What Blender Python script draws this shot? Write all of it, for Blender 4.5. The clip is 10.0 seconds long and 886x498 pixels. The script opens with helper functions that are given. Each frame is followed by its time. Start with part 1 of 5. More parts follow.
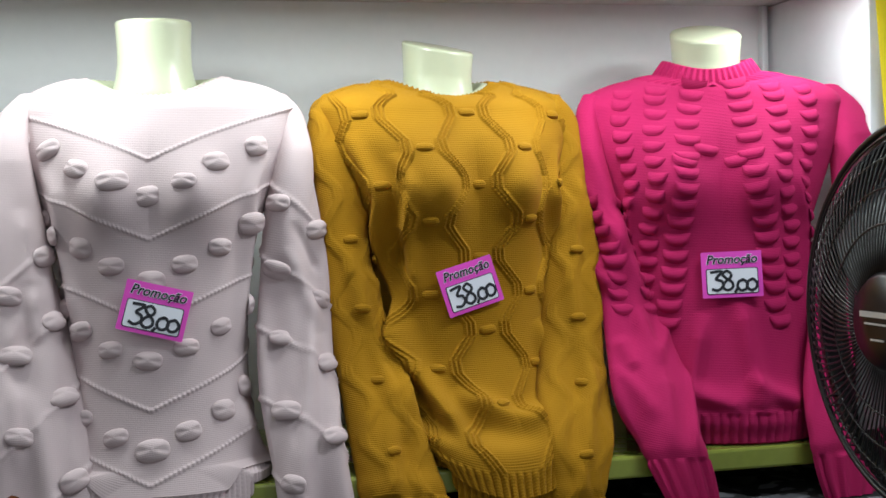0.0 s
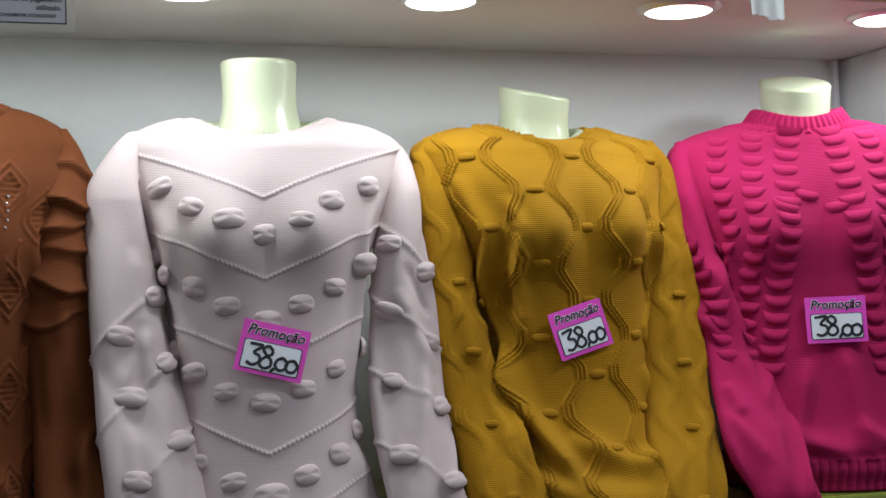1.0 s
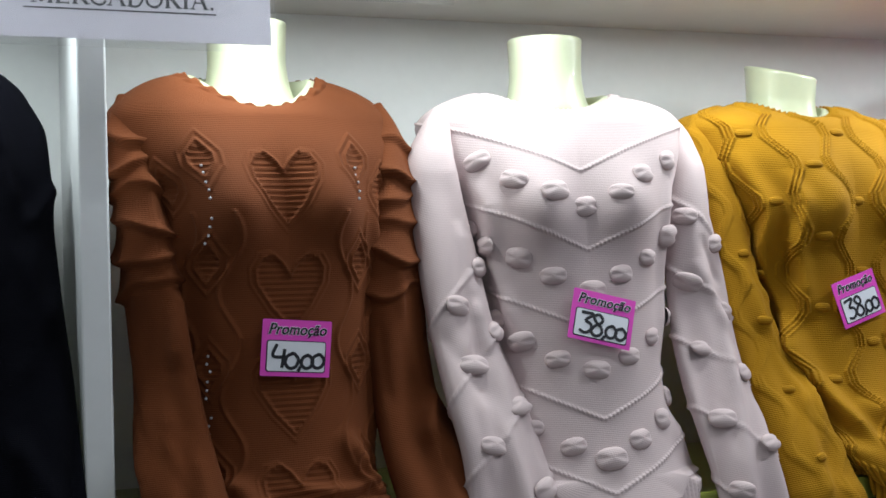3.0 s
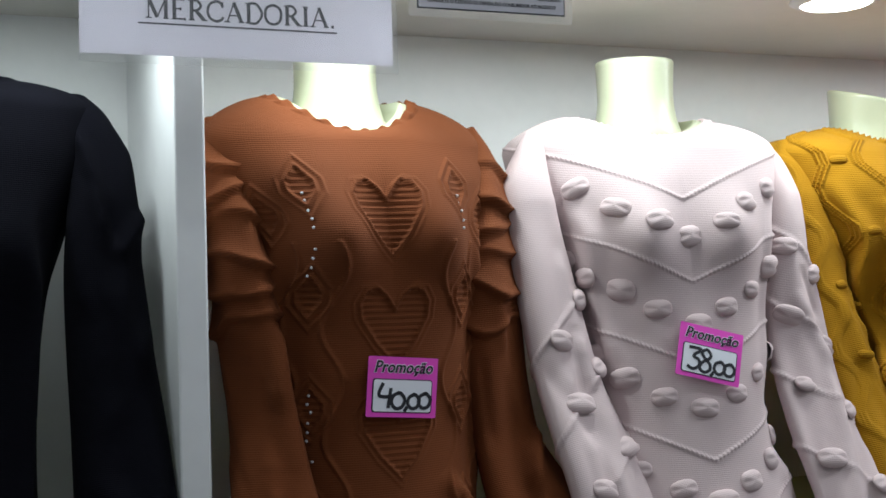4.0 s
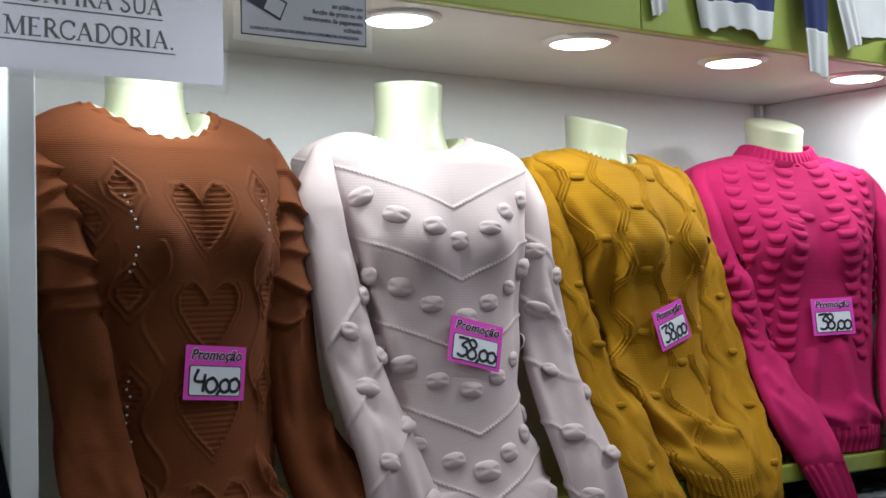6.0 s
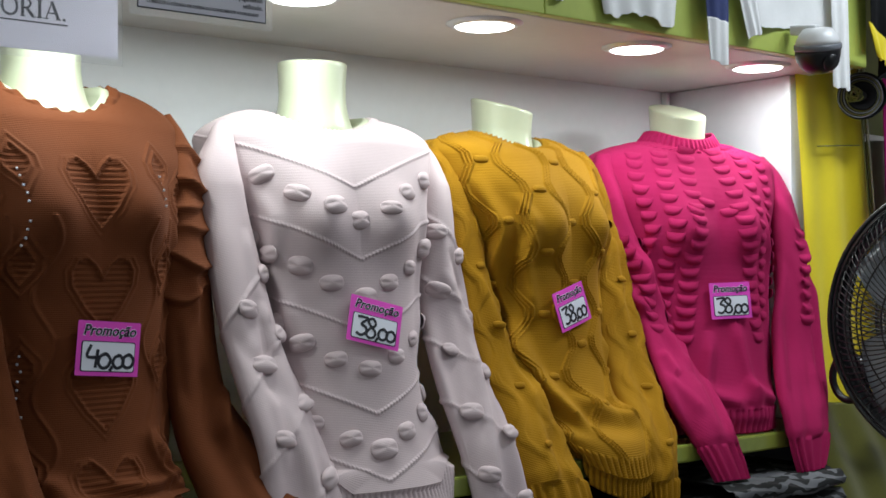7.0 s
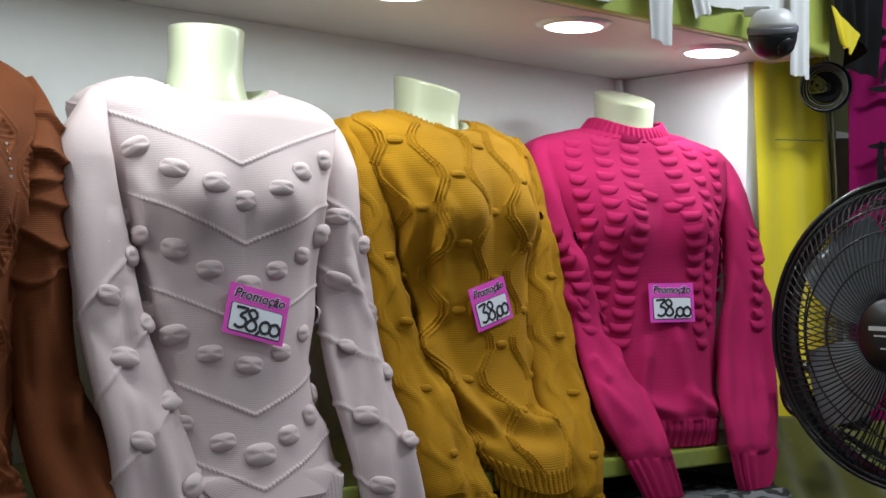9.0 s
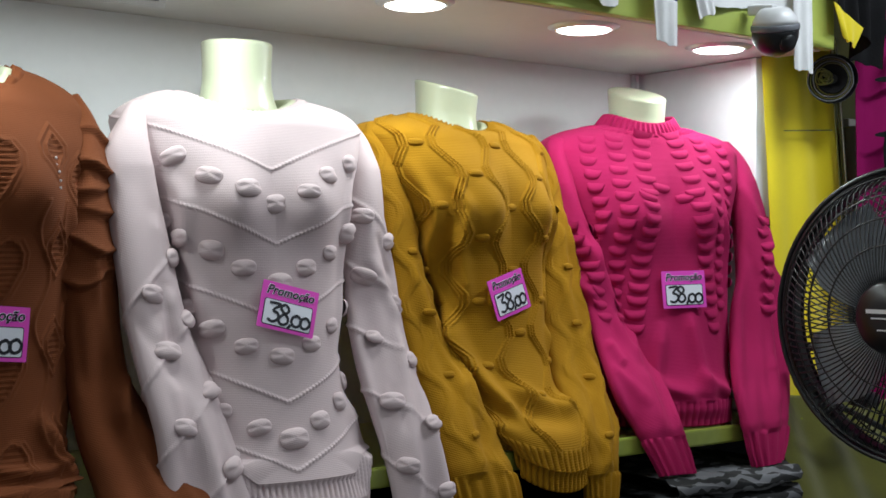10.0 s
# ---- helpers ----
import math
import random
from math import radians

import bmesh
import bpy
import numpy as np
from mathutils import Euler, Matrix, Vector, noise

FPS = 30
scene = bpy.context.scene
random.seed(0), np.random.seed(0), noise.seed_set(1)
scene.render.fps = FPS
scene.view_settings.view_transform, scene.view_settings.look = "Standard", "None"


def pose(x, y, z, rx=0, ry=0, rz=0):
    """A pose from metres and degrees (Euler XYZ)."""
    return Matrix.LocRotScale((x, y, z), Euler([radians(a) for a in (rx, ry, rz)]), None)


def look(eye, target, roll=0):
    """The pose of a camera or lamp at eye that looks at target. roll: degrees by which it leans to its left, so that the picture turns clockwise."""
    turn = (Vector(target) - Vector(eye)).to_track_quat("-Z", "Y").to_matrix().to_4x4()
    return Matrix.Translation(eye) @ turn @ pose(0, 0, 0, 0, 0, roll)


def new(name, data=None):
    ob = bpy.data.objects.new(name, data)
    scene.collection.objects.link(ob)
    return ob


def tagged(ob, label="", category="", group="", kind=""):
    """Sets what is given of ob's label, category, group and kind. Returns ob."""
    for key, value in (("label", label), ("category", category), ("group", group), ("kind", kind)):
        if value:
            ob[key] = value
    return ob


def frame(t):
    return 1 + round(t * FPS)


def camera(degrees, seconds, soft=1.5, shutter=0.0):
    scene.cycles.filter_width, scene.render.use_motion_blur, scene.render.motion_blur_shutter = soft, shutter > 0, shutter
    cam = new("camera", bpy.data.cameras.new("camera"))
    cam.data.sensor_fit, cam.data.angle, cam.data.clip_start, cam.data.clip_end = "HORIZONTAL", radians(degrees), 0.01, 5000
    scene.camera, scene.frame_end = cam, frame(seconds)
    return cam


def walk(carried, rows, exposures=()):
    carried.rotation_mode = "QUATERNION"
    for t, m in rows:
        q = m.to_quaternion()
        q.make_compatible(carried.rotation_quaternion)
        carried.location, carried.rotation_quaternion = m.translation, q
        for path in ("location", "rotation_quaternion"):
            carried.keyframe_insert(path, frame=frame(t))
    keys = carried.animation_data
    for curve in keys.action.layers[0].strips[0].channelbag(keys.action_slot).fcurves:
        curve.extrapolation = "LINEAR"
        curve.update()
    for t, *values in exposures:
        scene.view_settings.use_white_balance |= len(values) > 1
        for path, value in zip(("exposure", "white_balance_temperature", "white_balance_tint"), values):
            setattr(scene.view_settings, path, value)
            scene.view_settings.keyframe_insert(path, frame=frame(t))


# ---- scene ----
cam = camera(38.9, 10.0, soft=1.6)
PATH = [
    (0, (0.005, 0.217, 1.528), (0.46, 2.163, 1.459), -1.5),
    (0.5, (-0.109, 0.222, 1.497), (0.446, 2.143, 1.518), -1.4),
    (1, (-0.195, 0.288, 1.485), (0.337, 2.215, 1.539), -1.3),
    (1.5, (-0.326, 0.37, 1.485), (0.27, 2.277, 1.564), -1.8),
    (2, (-0.479, 0.398, 1.489), (0.086, 2.315, 1.576), -0.7),
    (2.5, (-0.614, 0.391, 1.483), (0.01, 2.291, 1.543), -1.0),
    (3, (-0.703, 0.405, 1.469), (-0.028, 2.288, 1.509), -1.6),
    (4.3, (-0.853, 0.551, 1.491), (-0.073, 2.391, 1.584), -1.1),
    (4.5, (-0.866, 0.547, 1.492), (-0.037, 2.364, 1.592), -0.7),
    (5, (-0.914, 0.522, 1.496), (0.078, 2.258, 1.549), -0.8),
    (5.2, (-0.944, 0.509, 1.495), (0.116, 2.204, 1.548), -1.2),
    (6.3, (-1.03, 0.408, 1.484), (0.145, 2.026, 1.54), -0.9),
    (6.5, (-1.034, 0.402, 1.482), (0.165, 2.003, 1.533), -0.8),
    (7, (-0.998, 0.405, 1.479), (0.253, 1.965, 1.513), -0.4),
    (7.5, (-0.921, 0.426, 1.478), (0.355, 1.965, 1.517), -0.4),
    (8, (-0.845, 0.451, 1.473), (0.436, 1.987, 1.498), -0.1),
    (8.5, (-0.795, 0.457, 1.477), (0.468, 2.007, 1.521), 0.7),
    (9, (-0.781, 0.448, 1.468), (0.463, 2.014, 1.501), 1.2),
    (9.5, (-0.803, 0.403, 1.469), (0.412, 1.992, 1.483), 0.9),
    (10, (-0.827, 0.336, 1.481), (0.364, 1.942, 1.49), 0.1),
]
walk(cam, [(t, look(eye, target, roll)) for t, eye, target, roll in PATH],
     [(0, 0.28), (0.5, 0.18), (1.5, -0.04), (2.2, 0.02), (3, 0.36), (4.5, 0.32), (5, 0.22), (7, 0.18), (9, 0.11), (10, 0.17)])


# ---- world, light ----
world = bpy.data.worlds.new("world")
scene.world = world
world.use_nodes = True
world.node_tree.nodes["Background"].inputs[0].default_value = (0.75, 0.85, 1.0, 1)
world.node_tree.nodes["Background"].inputs[1].default_value = 0.02

WALL_Y, SOFFIT, SHELF, FRONT = 2.188, 1.853, 1.186, 1.762
LAMP_Y = 1.842
LAMP_X = (-0.740, -0.413, -0.087, 0.238, 0.575, 0.902)


def area(name, place, target, size, watts, colour, shape="DISK", size_y=None):
    data = bpy.data.lights.new(name, "AREA")
    data.shape, data.size, data.energy, data.color = shape, size, watts, colour
    if size_y:
        data.size_y = size_y
    ob = new(name, data)
    ob.matrix_world = look(place, target)
    return ob


for x in LAMP_X:
    area("downlight_lamp", (x, LAMP_Y, SOFFIT - 0.012), (x, LAMP_Y + 0.0001, 0), 0.088, 0.97, (0.86, 0.99, 1.0))
# Unseen fill lamps, places and watts chosen; the first brightens the yellow garment.
FILLS = ((1.25, 1.05, 0.9, 17.0), (-0.5, 0.55, 2.0, 3.6), (0.1, -1.1, 2.4, 12.0))
for x, y, size, watts in FILLS:
    area("fill_lamp", (x, y, 2.655), (x, y + 0.0001, 0), size, watts, (0.84, 0.93, 1.0), "RECTANGLE", 0.12)


# ---- materials ----
def material(name, colour, rough=0.6, metal=0.0, vary=0.12, scale=6.0, fine=90.0, bump=0.15, depth=0.002, sheen=0.0, glow=0.0, alpha=1.0, transmit=0.0, coat=0.0, uv=False):
    """A surface with broad stains, fine grain and relief."""
    m = bpy.data.materials.new(name)
    m.use_nodes = True
    t = m.node_tree
    b = t.nodes["Principled BSDF"]
    co = t.nodes.new("ShaderNodeTexCoord")
    src = co.outputs["UV" if uv else "Object"]
    n1, n2 = t.nodes.new("ShaderNodeTexNoise"), t.nodes.new("ShaderNodeTexNoise")
    n1.inputs["Scale"].default_value, n2.inputs["Scale"].default_value = scale, fine
    n1.inputs["Detail"].default_value, n2.inputs["Detail"].default_value = 5, 3
    t.links.new(src, n1.inputs["Vector"])
    t.links.new(src, n2.inputs["Vector"])
    add = t.nodes.new("ShaderNodeMath")
    add.operation = "MULTIPLY_ADD"
    t.links.new(n2.outputs[0], add.inputs[0])
    add.inputs[1].default_value = 0.4
    t.links.new(n1.outputs[0], add.inputs[2])
    ramp = t.nodes.new("ShaderNodeValToRGB")
    ramp.color_ramp.elements[0].position, ramp.color_ramp.elements[1].position = 0.4, 1.0
    for e, k in zip(ramp.color_ramp.elements, (1 - vary, 1 + vary)):
        e.color = (*[min(1, c * k) for c in colour], 1)
    t.links.new(add.outputs[0], ramp.inputs[0])
    t.links.new(ramp.outputs[0], b.inputs["Base Color"])
    b.inputs["Roughness"].default_value, b.inputs["Metallic"].default_value = rough, metal
    b.inputs["Sheen Weight"].default_value, b.inputs["Alpha"].default_value = sheen, alpha
    b.inputs["Transmission Weight"].default_value, b.inputs["Coat Weight"].default_value = transmit, coat
    if glow:
        b.inputs["Emission Color"].default_value, b.inputs["Emission Strength"].default_value = (1, 0.98, 0.95, 1), glow
    if bump:
        bp = t.nodes.new("ShaderNodeBump")
        bp.inputs["Strength"].default_value, bp.inputs["Distance"].default_value = bump, depth
        t.links.new(n2.outputs[0], bp.inputs["Height"])
        t.links.new(bp.outputs[0], b.inputs["Normal"])
    return m


def knit(name, colour, row=0.0028, wale=0.0036, strength=0.5, vary=0.10, rough=0.92, sheen=0.12):
    """Knitted yarn: rows and wales along the cloth (UV in metres), fluff and slightly uneven dye."""
    m = bpy.data.materials.new(name)
    m.use_nodes = True
    t = m.node_tree
    b = t.nodes["Principled BSDF"]
    uv = t.nodes.new("ShaderNodeTexCoord")
    waves = []
    for axis, size in (("Y", row), ("X", wale)):
        w = t.nodes.new("ShaderNodeTexWave")
        w.wave_type, w.bands_direction, w.wave_profile = "BANDS", axis, "SIN"
        w.inputs["Scale"].default_value = 2 * math.pi / (20 * size)
        w.inputs["Distortion"].default_value, w.inputs["Detail"].default_value = 1.2, 2.0
        w.inputs["Detail Scale"].default_value = 0.6
        t.links.new(uv.outputs["UV"], w.inputs["Vector"])
        waves.append(w)
    mix = t.nodes.new("ShaderNodeMath")
    mix.operation = "MULTIPLY_ADD"
    t.links.new(waves[1].outputs["Fac"], mix.inputs[0])
    mix.inputs[1].default_value = 0.18
    t.links.new(waves[0].outputs["Fac"], mix.inputs[2])
    fluff, dye = t.nodes.new("ShaderNodeTexNoise"), t.nodes.new("ShaderNodeTexNoise")
    fluff.inputs["Scale"].default_value, dye.inputs["Scale"].default_value = 420, 9
    fluff.inputs["Detail"].default_value, dye.inputs["Detail"].default_value = 3, 4
    for n in (fluff, dye):
        t.links.new(uv.outputs["Object"], n.inputs["Vector"])
    height = t.nodes.new("ShaderNodeMath")
    height.operation = "MULTIPLY_ADD"
    t.links.new(fluff.outputs[0], height.inputs[0])
    height.inputs[1].default_value = 0.8
    t.links.new(mix.outputs[0], height.inputs[2])
    bp = t.nodes.new("ShaderNodeBump")
    bp.inputs["Strength"].default_value, bp.inputs["Distance"].default_value = strength, 0.0011
    t.links.new(height.outputs[0], bp.inputs["Height"])
    t.links.new(bp.outputs[0], b.inputs["Normal"])
    tone = t.nodes.new("ShaderNodeMath")
    tone.operation = "MULTIPLY_ADD"
    t.links.new(mix.outputs[0], tone.inputs[0])
    tone.inputs[1].default_value = 0.22
    t.links.new(dye.outputs[0], tone.inputs[2])
    ramp = t.nodes.new("ShaderNodeValToRGB")
    ramp.color_ramp.elements[0].position, ramp.color_ramp.elements[1].position = 0.35, 0.95
    for e, k in zip(ramp.color_ramp.elements, (1 - vary * 1.6, 1 + vary)):
        e.color = (*[min(1, c * k) for c in colour], 1)
    t.links.new(tone.outputs[0], ramp.inputs[0])
    t.links.new(ramp.outputs[0], b.inputs["Base Color"])
    b.inputs["Roughness"].default_value = rough
    b.inputs["Sheen Weight"].default_value, b.inputs["Sheen Roughness"].default_value = sheen, 0.5
    b.inputs["Sheen Tint"].default_value = (*[min(1, c * 1.5 + 0.1) for c in colour], 1)
    b.inputs["Specular IOR Level"].default_value = 0.2
    return m


WHITE_WALL = material("white_wall_paint", (0.91, 0.915, 0.92), 0.55, vary=0.04, scale=3, fine=60, bump=0.08)
WHITE_BOARD = material("white_melamine", (0.78, 0.79, 0.81), 0.35, vary=0.05, scale=5, fine=40, bump=0.05)
SOFFIT_MAT = material("cream_melamine", (0.70, 0.66, 0.62), 0.4, vary=0.05, scale=4, fine=50, bump=0.05)
LIME = material("lime_paint", (0.44, 0.52, 0.11), 0.4, vary=0.10, scale=7, fine=70, bump=0.08)
SHELF_MAT = material("lime_vinyl", (0.25, 0.29, 0.05), 0.25, vary=0.2, scale=9, fine=60, bump=0.2, coat=0.4)
FLOOR_MAT = material("grey_floor_tile", (0.32, 0.31, 0.30), 0.4, vary=0.15)
CEIL_MAT = material("ceiling_paint", (0.7, 0.7, 0.7), 0.8, vary=0.05)
CREAM = material("cream_fibreglass", (0.52, 0.545, 0.39), 0.28, vary=0.03, scale=8, fine=120, bump=0.03, coat=0.3)
GLOW = material("lamp_diffuser", (1, 1, 1), 0.5, vary=0.0, bump=0, glow=6)
TRIM = material("lamp_trim", (0.75, 0.75, 0.76), 0.3, metal=0.3, vary=0.03, bump=0)
PALE = knit("pale_pink_yarn", (0.530, 0.425, 0.432), row=0.0022, wale=0.0028, strength=0.17, vary=0.04)
MUSTARD = knit("mustard_yarn", (0.350, 0.165, 0.0045), row=0.0026, wale=0.0032, strength=0.44)
FUCHSIA = knit("fuchsia_yarn", (0.43, 0.013, 0.098), row=0.0022, wale=0.0026, strength=0.3)
RUST = knit("rust_yarn", (0.140, 0.038, 0.011), row=0.0024, wale=0.0028, strength=0.3, sheen=0.0)
NAVY_BLACK = knit("black_navy_yarn", (0.0025, 0.0025, 0.0045), row=0.0022, wale=0.0026, strength=0.3, rough=1.0, sheen=0.0)
NAVY_BLACK.node_tree.nodes["Principled BSDF"].inputs["Specular IOR Level"].default_value = 0.05
TAG_PINK = material("magenta_card", (0.80, 0.07, 0.55), 0.45, vary=0.03, bump=0.03)
TAG_WHITE = material("white_card", (0.78, 0.79, 0.86), 0.4, vary=0.02, bump=0.02)
INK = material("black_ink", (0.012, 0.012, 0.02), 0.5, vary=0.1, bump=0)
PAPER = material("white_paper", (0.86, 0.84, 0.90), 0.5, vary=0.02, scale=10, bump=0.03)
GREY_INK = material("grey_ink", (0.035, 0.035, 0.05), 0.5, vary=0.1, bump=0)
PLASTIC = material("clear_plastic", (0.95, 0.97, 0.98), 0.12, vary=0.0, bump=0.1, alpha=0.10)
BLACK_PLASTIC = material("black_plastic", (0.006, 0.006, 0.008), 0.34, vary=0.2, bump=0.03)
GREY_BLADE = material("grey_blade_plastic", (0.18, 0.19, 0.215), 0.22, vary=0.1, bump=0.02)
WHITE_PLASTIC = material("white_plastic", (0.75, 0.75, 0.76), 0.3, vary=0.03, bump=0.02)
YELLOW = material("yellow_satin", (0.88, 0.70, 0.01), 0.5, vary=0.08, scale=8, fine=300, bump=0.2, depth=0.001, sheen=0.2)
WHITE_CLOTH = material("white_jersey", (0.84, 0.84, 0.84), 0.9, vary=0.08, scale=14, fine=400, bump=0.3, depth=0.001)
NAVY_CLOTH = material("navy_jersey", (0.035, 0.05, 0.16), 0.9, vary=0.1, scale=14, fine=400, bump=0.3, depth=0.001)
DARK_CLOTH = material("black_cloth", (0.012, 0.012, 0.013), 0.9, vary=0.3, scale=14, fine=300, bump=0.3)
MAGENTA_CLOTH = material("magenta_print", (0.24, 0.006, 0.085), 0.7, vary=0.1, scale=8, fine=300, bump=0.2)
for cloth in (DARK_CLOTH, MAGENTA_CLOTH):
    cloth.node_tree.nodes["Principled BSDF"].inputs["Specular IOR Level"].default_value = 0.06
OLIVE = material("olive_satin", (0.095, 0.092, 0.006), 0.4, vary=0.2, scale=7, fine=200, bump=0.2, sheen=0.2)
STONE = material("rhinestone", (0.9, 0.9, 0.95), 0.08, vary=0.0, bump=0, metal=0.4)


def translucent(m, share):
    """Thin paper that lets light through."""
    t = m.node_tree
    b = t.nodes["Principled BSDF"]
    thin, mix = t.nodes.new("ShaderNodeBsdfTranslucent"), t.nodes.new("ShaderNodeMixShader")
    thin.inputs[0].default_value = (0.9, 0.88, 0.95, 1)
    mix.inputs[0].default_value = share
    t.links.new(b.outputs[0], mix.inputs[1])
    t.links.new(thin.outputs[0], mix.inputs[2])
    t.links.new(mix.outputs[0], t.nodes["Material Output"].inputs[0])


translucent(PAPER, 0.4)


def striped(name, a, b, size):
    """A printed cloth with uneven bands of two colours."""
    m = material(name, a, 0.85, vary=0.1)
    t = m.node_tree
    w = t.nodes.new("ShaderNodeTexWave")
    w.bands_direction = "Z"
    w.inputs["Scale"].default_value, w.inputs["Distortion"].default_value = size, 7.0
    w.inputs["Detail"].default_value, w.inputs["Detail Scale"].default_value = 2.0, 1.4
    co = t.nodes.new("ShaderNodeTexCoord")
    t.links.new(co.outputs["Object"], w.inputs["Vector"])
    r = t.nodes.new("ShaderNodeValToRGB")
    r.color_ramp.elements[0].position, r.color_ramp.elements[1].position = 0.42, 0.52
    r.color_ramp.elements[0].color, r.color_ramp.elements[1].color = (*a, 1), (*b, 1)
    t.links.new(w.outputs["Fac"], r.inputs[0])
    t.links.new(r.outputs[0], t.nodes["Principled BSDF"].inputs["Base Color"])
    return m


ZEBRA = striped("zebra_print", (0.010, 0.010, 0.010), (0.13, 0.13, 0.14), 15.0)


# ---- building blocks ----
def link(name, mesh, mat, parent=None, label="", smooth=True):
    ob = new(name, mesh)
    mesh.materials.append(mat)
    if smooth:
        mesh.polygons.foreach_set("use_smooth", [True] * len(mesh.polygons))
    if parent:
        ob.parent = parent
    if label:
        ob["label"] = label
    return ob


def part(name, bm, mat, parent=None, label="", smooth=False):
    mesh = bpy.data.meshes.new(name)
    bm.to_mesh(mesh)
    bm.free()
    return link(name, mesh, mat, parent, label, smooth)


def box(x0, x1, y0, y1, z0, z1, bevel=0.002):
    bm = bmesh.new()
    bmesh.ops.create_cube(bm, size=1)
    for v in bm.verts:
        v.co = Vector(((x0 + x1) / 2 + v.co.x * (x1 - x0), (y0 + y1) / 2 + v.co.y * (y1 - y0), (z0 + z1) / 2 + v.co.z * (z1 - z0)))
    if bevel:
        bmesh.ops.bevel(bm, geom=bm.edges[:], offset=bevel, segments=2, affect="EDGES", profile=0.5)
    return bm


def lathe(profile, segments=32, axis="Z"):
    """Turned solid from (radius, height) pairs."""
    bm = bmesh.new()
    rings = []
    for r, h in profile:
        ring = []
        for k in range(segments):
            a = 2 * math.pi * k / segments
            p = (r * math.cos(a), r * math.sin(a), h)
            ring.append(bm.verts.new(p if axis == "Z" else (h, p[0], p[1])))
        rings.append(ring)
    for lo, hi in zip(rings, rings[1:]):
        for k in range(segments):
            bm.faces.new((lo[k], lo[(k + 1) % segments], hi[(k + 1) % segments], hi[k]))
    bm.faces.new(rings[0][::-1])
    bm.faces.new(rings[-1])
    bmesh.ops.recalc_face_normals(bm, faces=bm.faces[:])
    return bm


def tube(points, radius, segments=8, closed=False):
    """A round bar along a line of points."""
    bm = bmesh.new()
    pts = [Vector(p) for p in points]
    rings = []
    count = len(pts)
    for i, p in enumerate(pts):
        a, b = (pts[i - 1], pts[(i + 1) % count]) if closed else (pts[max(i - 1, 0)], pts[min(i + 1, count - 1)])
        d = (b - a).normalized()
        side = d.cross(Vector((0.31, 0.17, 0.93))).normalized()
        up = side.cross(d)
        rings.append([bm.verts.new(p + radius * (math.cos(2 * math.pi * k / segments) * side + math.sin(2 * math.pi * k / segments) * up)) for k in range(segments)])
    pairs = list(zip(rings, rings[1:])) + ([(rings[-1], rings[0])] if closed else [])
    for lo, hi in pairs:
        for k in range(segments):
            bm.faces.new((lo[k], lo[(k + 1) % segments], hi[(k + 1) % segments], hi[k]))
    if not closed:
        bm.faces.new(rings[0][::-1])
        bm.faces.new(rings[-1])
    bmesh.ops.recalc_face_normals(bm, faces=bm.faces[:])
    return bm


def sheet(name, P, S, V, closed=True):
    """A mesh over a grid of places P (rows, columns, 3), with the cloth's own metres S (across) and V (along) as UV."""
    n, m = P.shape[:2]
    idx = np.arange(n * m).reshape(n, m)
    cols = np.arange(m if closed else m - 1)
    nxt = (cols + 1) % m
    lo, hi = idx[:-1], idx[1:]
    faces = np.stack([lo[:, cols], lo[:, nxt], hi[:, nxt], hi[:, cols]], -1).reshape(-1, 4)
    mesh = bpy.data.meshes.new(name)
    mesh.from_pydata(P.reshape(-1, 3).tolist(), [], faces.tolist())
    uv = mesh.uv_layers.new(name="UVMap")
    flat = np.stack([S.reshape(-1)[faces], V.reshape(-1)[faces]], -1).astype(np.float32)
    uv.data.foreach_set("uv", flat.ravel())
    return mesh


def normals(P, closed=True):
    if closed:
        du = np.roll(P, -1, 1) - np.roll(P, 1, 1)
    else:
        du = np.gradient(P, axis=1)
    dv = np.gradient(P, axis=0)
    n = np.cross(du, dv)
    return n / np.maximum(np.linalg.norm(n, axis=-1, keepdims=True), 1e-9)


def across(P):
    """Signed metres round each ring from its middle column (the front)."""
    d = np.linalg.norm(np.diff(P, axis=1), axis=-1)
    s = np.concatenate([np.zeros((len(P), 1)), np.cumsum(d, 1)], 1)
    return s - s[:, P.shape[1] // 2][:, None]


def spline(zs, vs, z):
    """A smooth curve through the given values."""
    zs, vs = np.asarray(zs, float), np.asarray(vs, float)
    slope = np.gradient(vs, zs)
    k = np.clip(np.searchsorted(zs, z) - 1, 0, len(zs) - 2)
    h = zs[k + 1] - zs[k]
    t = np.clip((z - zs[k]) / h, 0, 1)
    return (2 * t**3 - 3 * t**2 + 1) * vs[k] + (t**3 - 2 * t**2 + t) * h * slope[k] + (3 * t**2 - 2 * t**3) * vs[k + 1] + (t**3 - t**2) * h * slope[k + 1]


def crease(S, Z, a, b, width, height):
    """A soft fold along the line from a to b, fading at its ends."""
    a, b = np.array(a), np.array(b)
    d = b - a
    length = np.hypot(*d)
    t = ((S - a[0]) * d[0] + (Z - a[1]) * d[1]) / length**2
    off = np.abs((S - a[0]) * d[1] - (Z - a[1]) * d[0]) / length
    end = np.clip(np.minimum(t, 1 - t) * 4 + 0.35, 0, 1) * ((t > -0.15) & (t < 1.15))
    return height * np.exp(-((off / width) ** 2)) * end


